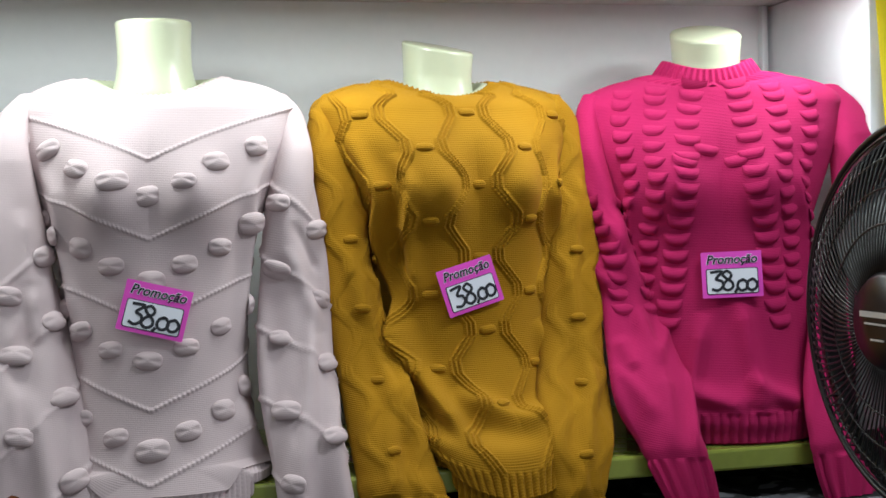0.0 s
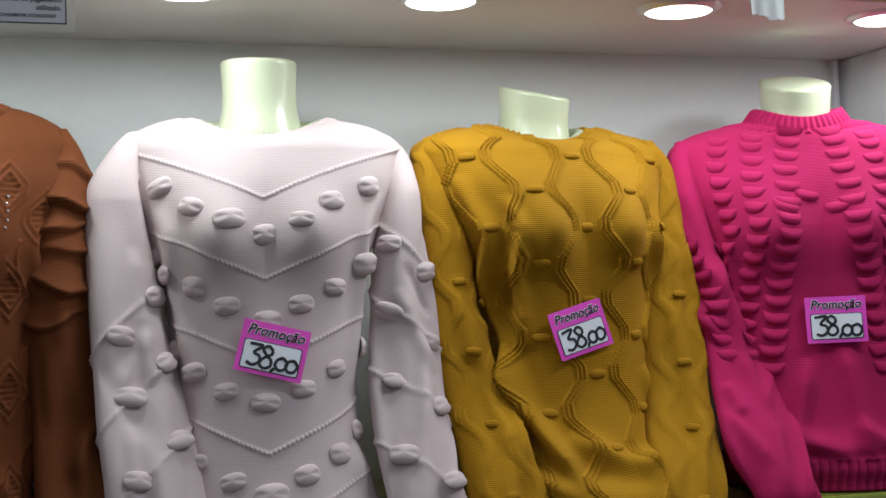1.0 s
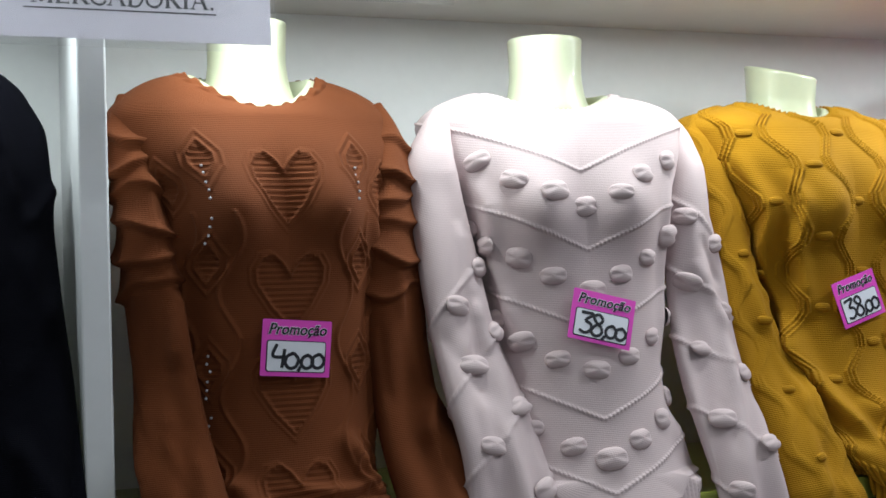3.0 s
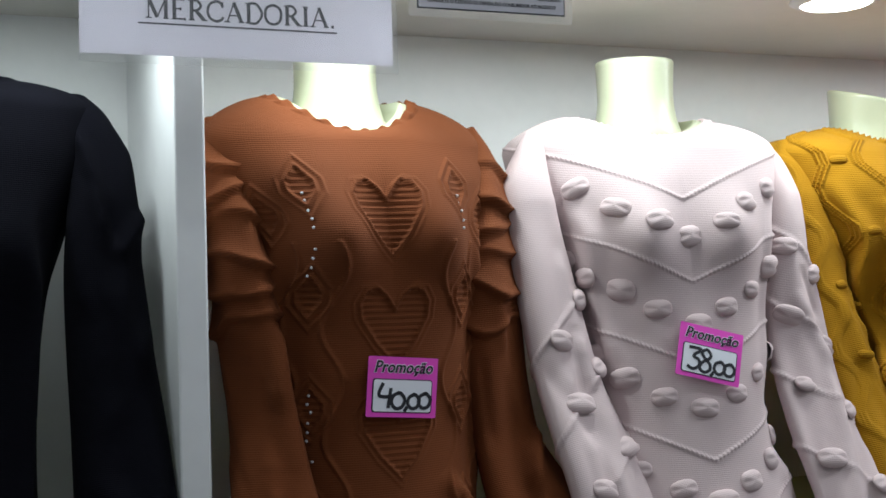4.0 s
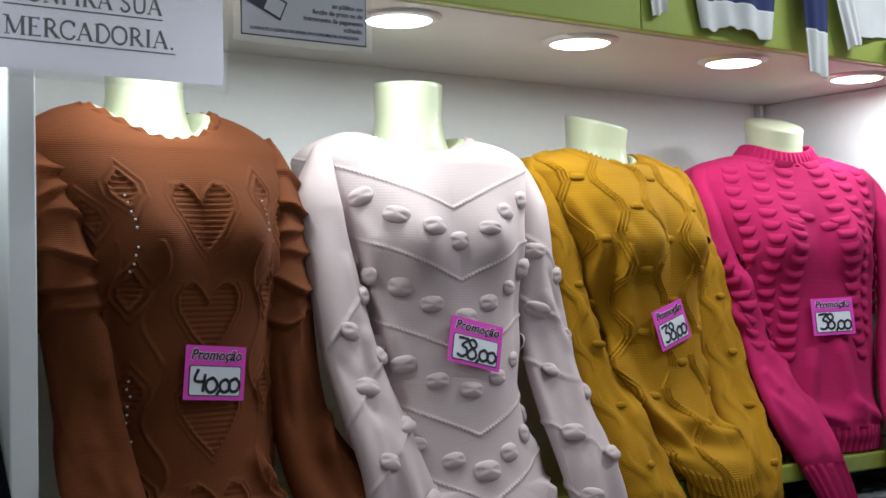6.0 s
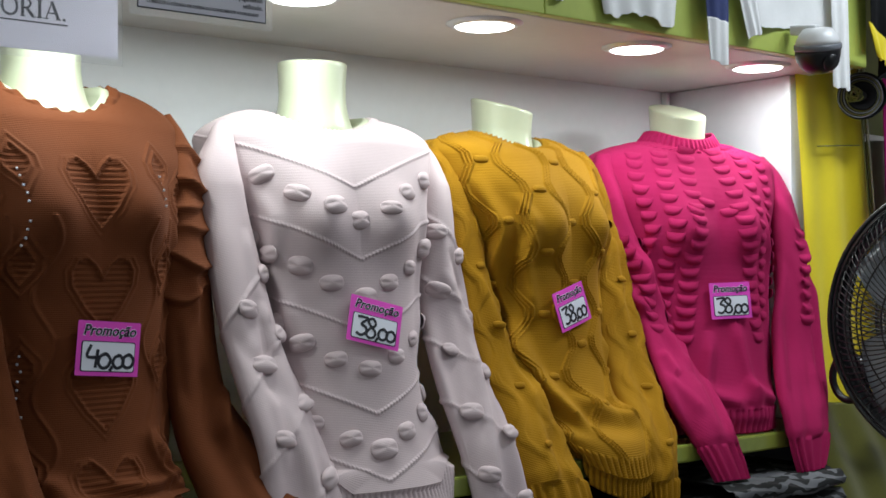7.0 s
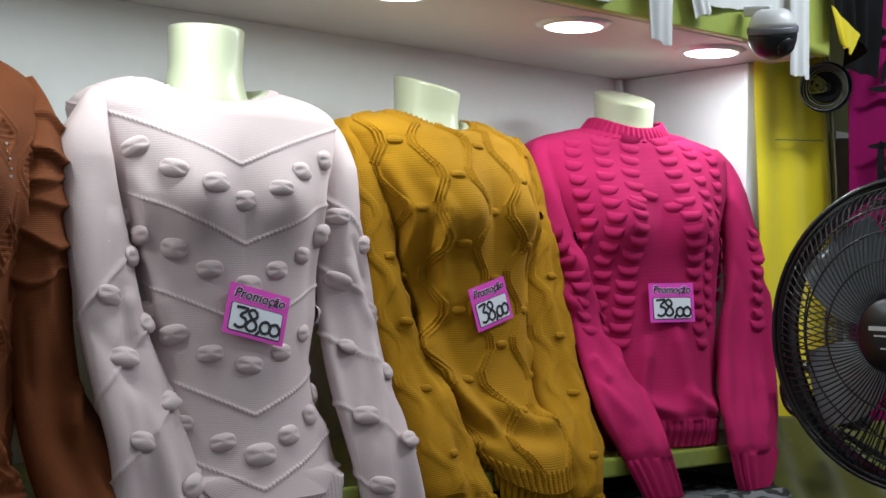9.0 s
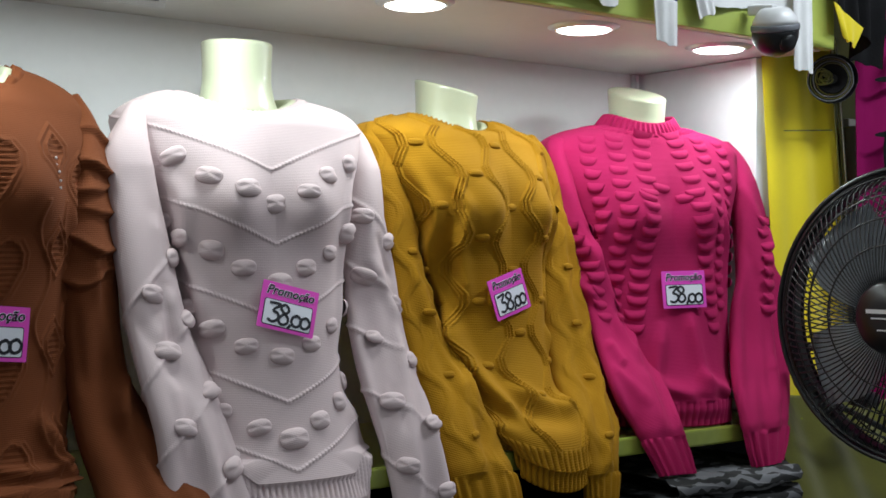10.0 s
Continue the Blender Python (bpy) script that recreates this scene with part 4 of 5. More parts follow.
fuchsia.sleeve("right", [(-0.07, 0.064, -0.222, 0.144, -0.208), (-0.036, 0.054, -0.218, 0.17, -0.2), (0.014, 0.048, -0.212, 0.2, -0.182), (0.074, 0.058, -0.188, 0.235, -0.152), (0.134, 0.074, -0.168, 0.254, -0.128), (0.194, 0.09, -0.154, 0.262, -0.112), (0.254, 0.114, -0.145, 0.264, -0.1), (0.314, 0.132, -0.130, 0.256, -0.088), (0.374, 0.142, -0.118, 0.247, -0.074), (0.434, 0.150, -0.098, 0.234, -0.058), (0.47, 0.150, -0.080, 0.220, -0.052), (0.500, 0.138, -0.062, 0.192, -0.048)], (0.015, 0.017, 0.018, 0.019, 0.021, 0.026, 0.030, 0.016), plain_folds(5), cuff=0.062, ribs=13, rib=0.0028, seed=14)
for key in ("left", "right"):
    for s in (-0.022, 0.024):
        for k in range(8):
            fuchsia.stud("flap", FLAP, key, s, 0.285 + 0.0235 * k, 0.0, rng.uniform(-5, 5), (0.95, 1, 1))
pin_tag(fuchsia, (0.792, 1.822, 1.423), 1.5, "38,00")

# -- rust jumper with hearts and ruffled sleeves --
RUST_AT, RUST_TURN = (-0.397, 1.974, SHELF), 4.5
rust_form = Torso((0.116, 0.114, 0.114, 0.120, 0.130, 0.153, 0.170, 0.178), (-0.222, -0.178, -0.163, -0.161, -0.160, -0.150, -0.134, -0.104), COMMON_B, (0.090, -0.084, 0.066, 0.538, 0.490, 0.542), bust=0.032)
mannequin("mannequin", RUST_AT, RUST_TURN, rust_form, dict(base=0.485, top=0.605, r=0.0480), (0.0, 0.05), "headless cream fibreglass mannequin bust wearing a rust jumper")
rust = Garment("jumper", RUST_AT, RUST_TURN, RUST, "rust brown knitted jumper with heart motifs and ruffled sleeves")


def heart(cx, cz, w, h):
    """The outline of a heart with its point down at (cx, cz)."""
    right = [(0, 0), (0.27, 0.30), (0.47, 0.62), (0.49, 0.82), (0.40, 0.97), (0.24, 1.0), (0.10, 0.88), (0, 0.72)]
    return [(cx + x * w, cz + z * h) for x, z in right] + [(cx - x * w, cz + z * h) for x, z in right[::-1]]


def diamond(cx, cz, w, h):
    return [(cx, cz - h / 2), (cx + w / 2, cz - h * 0.12), (cx + w / 2, cz + h * 0.12), (cx, cz + h / 2), (cx - w / 2, cz + h * 0.12), (cx - w / 2, cz - h * 0.12), (cx, cz - h / 2)]


def inside(S, Z, poly):
    hit = np.zeros(S.shape, bool)
    for (x0, z0), (x1, z1) in zip(poly, poly[1:] + poly[:1]):
        if z0 != z1:
            hit ^= ((z0 > Z) != (z1 > Z)) & (S < (x1 - x0) * (Z - z0) / (z1 - z0) + x0)
    return hit


def rust_relief(S, Z, P):
    H = ripple(S, Z, 21, 4.5, 0.0024)
    for cz in (0.345, 0.226, 0.107, -0.012):
        poly = heart(0.0, cz, 0.082, 0.084)
        within = inside(S, Z, poly)
        H = H + within * (0.0011 * np.sin(Z * 2 * np.pi / 0.0066) - 0.0014) + stroke(S, Z, poly, 0.0024, 0.0026) + stroke(S, Z, heart(0.0, cz - 0.010, 0.098, 0.098), 0.0016, 0.0012)
        for side in (-1, 1):
            for c, dz, w, h in ((0.096, 0.076, 0.030, 0.046), (0.150, 0.045, 0.028, 0.042)):
                poly = diamond(side * c, cz + dz, w, h)
                H = H + inside(S, Z, poly) * (0.0009 * np.sin(Z * 2 * np.pi / 0.007) - 0.0012) + stroke(S, Z, poly, 0.003, 0.0030)
                H = H + stroke(S, Z, diamond(side * c, cz + dz, w + 0.020, h + 0.026), 0.0022, 0.0022)
    for side in (-1, 1):
        for s0 in (0.070, 0.124):
            mid = side * (s0 + 0.012 * np.sin(2 * np.pi * Z / 0.119))
            H = H + 0.0028 * np.exp(-(((S - mid) / 0.003) ** 2)) * (Z < 0.36)
    for a, b, w, h in (((0.15, 0.36), (0.13, 0.05), 0.014, 0.014), ((-0.15, 0.36), (-0.12, 0.05), 0.014, 0.014), ((0.06, 0.10), (0.12, 0.0), 0.014, 0.016), ((-0.08, 0.06), (-0.02, 0.0), 0.014, 0.012)):
        H = H + crease(S, Z, a, b, w, h)
    for k in range(4):
        H = H + 0.012 * np.exp(-(((Z - 0.045 + 0.024 * k + 0.008 * np.sin(S * 30 + k)) / 0.008) ** 2)) * (0.5 + 0.5 * np.sin(S * 38 + 2 * k))
    rim = np.clip((Z - 0.585) / 0.01, 0, 1)
    return H + rim * 0.0025 * np.sin(S * 2 * np.pi / 0.024)


dress(rust, rust_form, rust_relief, -0.075, 0.0, (23, 0.0014), 9, scallop=0.0022, n1=300, n2=70, m=560)


def ruffles(S, V, run):
    """Six gathered tiers on the upper arm, each drooping over the next."""
    top = run - V
    H = np.zeros_like(S)
    for k in range(6):
        edge = 0.062 + 0.036 * k + 0.010 * np.sin(S * 42 + 1.9 * k) + 0.004 * np.sin(S * 95 + k)
        d = top - edge
        tier = 0.014 * np.exp(-np.abs(np.minimum(d, 0)) / 0.015) * (d <= 0) + 0.014 * np.exp(-((np.maximum(d, 0) / 0.0042) ** 2)) * (d > 0)
        H = H + tier * (0.72 + 0.28 * np.sin(S * 36 + 2.1 * k))
    return H + crease(S, V, (-0.02, 0.03), (0.01, 0.26), 0.014, 0.010) + crease(S, V, (0.03, 0.02), (0.02, 0.2), 0.012, 0.008)


rust.sleeve("left", [(-0.08, -0.137, -0.212, -0.043, -0.24), (-0.036, -0.142, -0.2, -0.053, -0.225), (0.014, -0.148, -0.176, -0.066, -0.2), (0.074, -0.154, -0.148, -0.078, -0.176), (0.134, -0.156, -0.124, -0.091, -0.162), (0.194, -0.157, -0.1, -0.101, -0.148), (0.254, -0.157, -0.078, -0.111, -0.138), (0.314, -0.159, -0.064, -0.117, -0.126), (0.374, -0.159, -0.052, -0.125, -0.112), (0.434, -0.159, -0.036, -0.133, -0.084), (0.47, -0.159, -0.022, -0.137, -0.058), (0.5, -0.152, -0.01, -0.137, -0.03)], (0.026, 0.024, 0.022, 0.022, 0.024, 0.028, 0.028, 0.016), ruffles, cuff=0, seed=22)
rust.sleeve("right", [(-0.08, 0.131, -0.235, 0.305, -0.232), (-0.036, 0.131, -0.214, 0.293, -0.212), (0.014, 0.131, -0.172, 0.271, -0.172), (0.074, 0.128, -0.128, 0.237, -0.132), (0.134, 0.125, -0.108, 0.217, -0.086), (0.194, 0.122, -0.108, 0.203, -0.068), (0.254, 0.123, -0.104, 0.199, -0.056), (0.314, 0.127, -0.1, 0.197, -0.044), (0.374, 0.137, -0.086, 0.189, -0.036), (0.434, 0.151, -0.066, 0.183, -0.024), (0.47, 0.157, -0.046, 0.177, -0.018), (0.5, 0.151, -0.026, 0.165, -0.014)], (0.026, 0.024, 0.022, 0.022, 0.024, 0.028, 0.028, 0.016), ruffles, cuff=0, seed=23)
GEM = bpy.data.meshes.new("rhinestone")
bm = bmesh.new()
bmesh.ops.create_icosphere(bm, subdivisions=1, radius=0.0019)
bm.to_mesh(GEM)
bm.free()
GEM.materials.append(STONE)
for s0, runs in ((-0.098, ((0.375, 0.42), (0.325, 0.36), (0.15, 0.20), (0.08, 0.13))), (0.098, ((0.375, 0.42),))):
    for lo, hi in runs:
        z = lo
        while z < hi:
            rust.stud("rhinestone", GEM, "body", s0 + rng.uniform(-0.0025, 0.0025), z, 0.001)
            z += 0.0095
pin_tag(rust, (-0.3805, 1.80, 1.389), -5.0, "40,00")


# ---- signs ----
def sign_mercadoria():
    root = tagged(new("paper_sign"), "white paper sign lettered CONFIRA SUA MERCADORIA in a clear sleeve", "sign")
    root.matrix_world = pose(-0.5755, 1.662, 1.703, 90, 0, 0.6)
    paper = part("paper", box(-0.1465, 0.1435, 0.004, 0.212, -0.0004, 0.0, 0), PAPER, root)
    part("plastic_sleeve", box(-0.1475, 0.1485, -0.004, 0.215, 0.0008, 0.0012, 0), PLASTIC, root, "clear plastic sleeve").visible_shadow = False
    for text, y, half, cx in (("MERCADORIA.", 0.0470, 0.0900, -0.002), ("CONFIRA SUA", 0.0815, 0.0800, -0.006)):
        serif_line(text, cx - half + 0.002, cx + half, y - 0.0095, 0.0185, GREY_INK, paper)
        part("underline", box(cx - half - 0.004, cx + half, y - 0.0150, y - 0.0135, 0.0003, 0.0006, 0), GREY_INK, paper)
    for k in range(2):
        part("text_bar", box(-0.08, 0.08, 0.108 + 0.034 * k, 0.124 + 0.034 * k, 0.0002, 0.0005, 0), GREY_INK, root)
    for x in (-0.12, 0.12):
        part("hanging_line", tube([(x, 0.212, 0), (x, 0.6, 0), (x, 0.985, 0)], 0.0006, 5), PLASTIC, root)


def sign_small():
    root = tagged(new("notice_sign"), "small printed consumer notice in a clear plastic sleeve", "sign")
    root.matrix_world = pose(-0.306, 1.708, 1.768, 90, 0, 0)
    part("plastic_sleeve", rounded(0.184, 0.136, 0.002, -0.0010, -0.0006), PLASTIC, root, "clear plastic sleeve").location = (0, 0.068, 0)
    part("frame_line", box(-0.083, 0.083, 0.008, 0.129, -0.0004, 0.0, 0), GREY_INK, root)
    paper = part("paper", box(-0.0815, 0.0815, 0.0095, 0.1275, 0.0002, 0.0006, 0), PAPER, root)
    for text, y, size, x, al in (("CONSULTE O CÓDIGO DE DEFESA DO CONSUMIDOR ATUALIZADO", 0.0165, 0.0050, 0.0, "CENTER"), ("utilizado.", 0.0255, 0.0078, 0.078, "RIGHT"), ("instrumento de pagamento", 0.0345, 0.0078, 0.078, "RIGHT"),
                                 ("função do prazo ou do", 0.0435, 0.0078, 0.078, "RIGHT"), ("ao público em", 0.0525, 0.0078, 0.078, "RIGHT")):
        lettering("text_line", text, size, GREY_INK, paper, Matrix.Translation((x, y, 0.0009)), 0, 0.00012, 0.0001, 0.93 if al == "CENTER" else 0.95, al)
    bm = box(-0.03, 0.018, -0.012, 0.012, 0.0008, 0.0012, 0)
    ob = part("card_symbol", bm, GREY_INK, root)
    ob.matrix_local = pose(-0.045, 0.046, 0, 0, 0, -24)
    ob = part("card_symbol_face", box(-0.006, 0.016, -0.0095, 0.0095, 0.0014, 0.0017, 0), PAPER, root)
    ob.matrix_local = pose(-0.045, 0.046, 0, 0, 0, -24)
    for x in (-0.07, 0.07):
        part("hanging_line", tube([(x, 0.135, 0), (x, 0.5, 0), (x, 0.93, 0)], 0.0006, 5), PLASTIC, root)


sign_mercadoria()
sign_small()


# ---- hanging cloth ----
def drape(name, corners, mat, label, category, folds=4, depth=0.008, ragged=0.006, seed=1, rows=70, cols=80, thick=0.0016, split=None, group=""):
    """A hanging cloth between four corners (top left, top right, bottom right, bottom left), with folds and an uneven hem."""
    tl, tr, br, bl = (np.array(c, float) for c in corners)
    u, v = np.linspace(0, 1, cols)[None, :, None], np.linspace(0, 1, rows)[:, None, None]
    P = (1 - v) * ((1 - u) * bl + u * br) + v * ((1 - u) * tl + u * tr)
    r = np.random.RandomState(seed)
    U, W = u[..., 0] + 0 * v[..., 0], v[..., 0] + 0 * u[..., 0]
    H = np.zeros(U.shape)
    for k in range(1, folds + 2):
        H += np.sin(2 * np.pi * (k * U * r.uniform(0.7, 1.2) + r.uniform(0, 1) + 0.35 * W * r.uniform(-1, 1))) / (1 + 0.35 * k)
    n = np.cross(tr - tl, tl - bl)
    n = n / np.linalg.norm(n)
    amount = depth * (0.35 + 0.65 * (1 - W))
    P = P + n * (H * amount)[..., None]
    edge = sum(np.sin(2 * np.pi * (f * U + r.uniform(0, 1))) / f for f in (1.3, 3.1, 6.7, 11.0))
    P[..., 2] += ragged * edge * (1 - W) ** 3
    S, V = U * np.linalg.norm(tr - tl), W * np.linalg.norm(tl - bl)
    root = tagged(new(name), label, category, group)
    root.location = tuple(bl)
    P = P - bl
    bits = [("cloth", 0, rows, mat)]
    if split:
        k = int(rows * split[0])
        bits = [("cloth", 0, k + 1, mat), ("band", k, rows, split[1])]
    for nm, lo, hi, m in bits:
        both = np.concatenate([P[lo:hi], P[lo:hi][::-1] - n * thick])
        link(nm, sheet(nm, both, np.concatenate([S[lo:hi], S[lo:hi][::-1]]), np.concatenate([V[lo:hi], V[lo:hi][::-1]]), closed=False), m, root)
    return root


TOPS = "white tops over the fascia"
drape("hanging_top", [(0.255, 1.735, 2.05), (0.315, 1.735, 2.05), (0.315, 1.735, 1.884), (0.285, 1.735, 1.874)], WHITE_CLOTH, "white knitted sleeve hanging over the lime fascia", "garment", 1, 0.003, 0.002, 2, group=TOPS)
drape("hanging_top", [(0.335, 1.730, 2.05), (0.560, 1.730, 2.05), (0.552, 1.730, 1.868), (0.385, 1.730, 1.872)], WHITE_CLOTH, "white top with a navy band hanging over the lime fascia", "garment", 3, 0.006, 0.007, 3, split=(0.24, NAVY_CLOTH), group=TOPS)
drape("hanging_top", [(0.592, 1.716, 2.05), (0.662, 1.716, 2.05), (0.664, 1.716, 1.812), (0.617, 1.716, 1.818)], WHITE_CLOTH, "navy sleeve with a white cuff hanging over the fascia", "garment", 1, 0.003, 0.003, 4, split=(0.30, NAVY_CLOTH), group=TOPS)
drape("hanging_top", [(0.660, 1.722, 2.05), (0.715, 1.722, 2.05), (0.762, 1.722, 1.880), (0.722, 1.722, 1.866)], WHITE_CLOTH, "white sleeve hanging over the lime fascia", "garment", 1, 0.003, 0.002, 5, group=TOPS)
drape("hanging_top", [(0.690, 1.733, 2.05), (1.02, 1.733, 2.05), (0.985, 1.733, 1.908), (0.755, 1.733, 1.893)], WHITE_CLOTH, "broad white top hanging over the lime fascia", "garment", 1, 0.004, 0.003, 6, group=TOPS)
drape("hanging_top", [(0.942, 1.712, 2.05), (0.992, 1.712, 2.05), (0.998, 1.712, 1.800), (0.952, 1.712, 1.803)], WHITE_CLOTH, "narrow white sleeve hanging beside the security camera", "garment", 1, 0.003, 0.002, 7, group=TOPS)


# ---- security camera ----
def security_camera():
    root = tagged(new("security_camera"), "white dome security camera with a black glass front", "security camera")
    root.matrix_world = pose(0.866, 1.688, 1.852, 8, -12, 0) @ Matrix.Scale(0.66, 4)
    prof = [(0.0585 * math.cos(a), 0.0585 * math.sin(a)) for a in np.linspace(-1.35, 0.12, 14)]
    dome = part("dome", lathe(prof, 48), BLACK_PLASTIC, root, "glossy black dome", True)
    part("ring", lathe([(0.0595, 0.006), (0.061, 0.010), (0.061, 0.018), (0.0595, 0.022)], 48), GREY_BLADE, root, "grey ring", True)
    part("cap", lathe([(0.0575, 0.022), (0.054, 0.034), (0.047, 0.048), (0.037, 0.060), (0.026, 0.064), (0.010, 0.065)], 48), WHITE_PLASTIC, root, "white cap", True)
    part("lens", lathe([(0.020, -0.004), (0.022, 0.0), (0.022, 0.008)], 32), BLACK_PLASTIC, dome, "dark lens", True).matrix_local = pose(-0.018, -0.050, -0.022, 112, 0, -18)
    part("bracket", box(-0.012, 0.012, 0.0, 0.078, 0.045, 0.072, 0.004), WHITE_PLASTIC, root)


security_camera()


# ---- fan ----
def fan():
    root = tagged(new("pedestal_fan"), "black pedestal fan with a round wire guard facing along the shelf", "fan")
    root.matrix_world = pose(0.844, 1.409, 1.392, 0, 0, 3.9)
    # the axis runs along -x; the guard bulges both ways from the rim
    R = 0.222

    def ring(r, x):
        return [(x, r * math.cos(2 * math.pi * k / 72), r * math.sin(2 * math.pi * k / 72)) for k in range(72)]

    bm = bmesh.new()
    loops = [[bm.verts.new((x, r * math.cos(math.pi * k / 48), r * math.sin(math.pi * k / 48))) for k in range(96)] for r, x in ((R - 0.010, -0.018), (R + 0.004, -0.014), (R + 0.004, 0.014), (R - 0.010, 0.018))]
    for lo, hi in zip(loops, loops[1:] + loops[:1]):
        for k in range(96):
            bm.faces.new((lo[k], lo[(k + 1) % 96], hi[(k + 1) % 96], hi[k]))
    bmesh.ops.recalc_face_normals(bm, faces=bm.faces[:])
    part("rim", bm, BLACK_PLASTIC, root, "thick black rim", True)
    for x, r in ((-0.030, R * 0.985), (0.030, R * 0.985)):
        part("rim_wire", tube(ring(r, x), 0.0042, 8, True), BLACK_PLASTIC, root, "", True)

    def bulge(r):
        return 0.028 + 0.052 * (1 - (r / R) ** 2.6)

    for side in (-1, 1):
        for r in (0.208, 0.180, 0.145, 0.105):
            part("guard_ring", tube(ring(r, side * bulge(r)), 0.0016, 6, True), BLACK_PLASTIC, root, "", True)
        count = 110
        wire = bpy.data.meshes.new("guard_wire")
        pts = []
        for k in range(9):
            r = 0.05 + (R * 0.99 - 0.05) * k / 8
            a = 0.42 * (1 - r / R) * side
            pts.append((side * (bulge(r) if k < 8 else 0.006), r * math.cos(a), r * math.sin(a)))
        bm = tube(pts, 0.00125, 5)
        bm.to_mesh(wire)
        bm.free()
        wire.materials.append(BLACK_PLASTIC)
        wire.polygons.foreach_set("use_smooth", [True] * len(wire.polygons))
        for k in range(count):
            ob = new("guard_wire", wire)
            ob.parent = root
            ob.matrix_local = Matrix.Rotation(2 * math.pi * k / count, 4, "X")
        part("hub_cap", lathe([(0.052, side * 0.070), (0.054, side * 0.080), (0.048, side * 0.088), (0.02, side * 0.091)], 40, "X"), BLACK_PLASTIC, root, "round black badge plate", True)
    for y0, y1, z0, z1 in ((-0.026, 0.030, 0.005, 0.011), (-0.016, 0.022, -0.003, -0.001), (-0.010, 0.012, -0.020, -0.018)):
        part("badge_bar", box(-0.0925, -0.0912, y0, y1, z0, z1, 0), TRIM, root, "pale lettering bar")
    part("spinner", lathe([(0.03, -0.06), (0.036, -0.045), (0.036, 0.03), (0.03, 0.06)], 32, "X"), BLACK_PLASTIC, root, "", True)
    # blades
    n, m = 12, 14
    P = np.zeros((n, m, 3))
    for i in range(n):
        r = 0.032 + (0.194 - 0.032) * i / (n - 1)
        for j in range(m):
            g = j / (m - 1) - 0.5
            half = radians(37) * (0.75 + 0.35 * math.sin(math.pi * min(1, i / (n - 1) * 1.05)))
            a = g * half * 1.35 + 0.25 * i / (n - 1)
            P[i, j] = (0.030 * g * 2 * (1 - 0.3 * i / (n - 1)), r * math.cos(a), r * math.sin(a))
    blade = sheet("blade", np.concatenate([P, P[::-1] + np.array([0.002, 0, 0])]), np.concatenate([P[..., 1], P[::-1][..., 1]]), np.concatenate([P[..., 2], P[::-1][..., 2]]), closed=False)
    blade.materials.append(GREY_BLADE)
    blade.polygons.foreach_set("use_smooth", [True] * len(blade.polygons))
    for k in range(5):
        ob = new("blade", blade)
        ob.parent = root
        ob.matrix_local = Matrix.Rotation(2 * math.pi * k / 5 + 0.5, 4, "X")
    part("motor", lathe([(0.045, 0.088), (0.062, 0.10), (0.064, 0.16), (0.045, 0.20), (0.015, 0.21)], 36, "X"), BLACK_PLASTIC, root, "black motor housing", True)
    part("neck", box(0.11, 0.17, -0.028, 0.028, -0.14, -0.05, 0.01), BLACK_PLASTIC, root)
    part("pole", lathe([(0.016, -1.36), (0.016, -0.6), (0.013, -0.595), (0.013, -0.13)], 20), BLACK_PLASTIC, root, "", True).location = (0.14, 0, 0)
    part("base", lathe([(0.19, -1.398), (0.19, -1.388), (0.15, -1.372), (0.04, -1.355), (0.02, -1.33)], 48), BLACK_PLASTIC, root, "round black base", True).location = (0.14, 0, 0)


fan()


# ---- beyond the end panel ----
def yellow_garment():
    root = drape("yellow_garment", [(1.040, 1.862, 1.905), (1.250, 1.862, 1.905), (1.330, 1.855, 1.19), (1.085, 1.855, 1.17)], YELLOW, "bright yellow satin garment hanging beside the niche", "garment", 1, 0.008, 0.006, 31, rows=120)
    part("waist_seam", tube([(0.006 + 0.012 * k, -0.008 - 0.002 * (k % 3), 0.545 + 0.0008 * k) for k in range(13)], 0.0012, 6), OLIVE, root, "dark waist seam")
    for off, mat in ((0.0, OLIVE), (0.012, OLIVE), (0.020, WHITE_CLOTH)):
        part("side_piping", tube([(0.138 + off + 0.0056 * k, -0.012, 0.735 - 0.048 * k) for k in range(15)], 0.0014, 6), mat, root, "narrow sewn side piping")
    part("hanger_rod", tube([(0.0, 0.02, 0.745), (0.08, 0.02, 0.765), (0.16, 0.02, 0.745)], 0.004, 8), BLACK_PLASTIC, root)
    return root


yellow_garment()
drape("olive_cover", [(0.98, 1.80, 1.235), (1.36, 1.78, 1.195), (1.62, 1.55, 0.80), (0.98, 1.60, 0.70)], OLIVE, "olive yellow satin cloth draped below the yellow garment", "cloth", 4, 0.02, 0.01, 33, rows=90)
drape("magenta_dress", [(1.215, 1.795, 2.45), (1.60, 1.70, 2.45), (1.62, 1.70, 1.20), (1.250, 1.795, 1.20)], MAGENTA_CLOTH, "dark magenta dress printed with black leaves", "garment", 4, 0.012, 0.006, 35, rows=100)


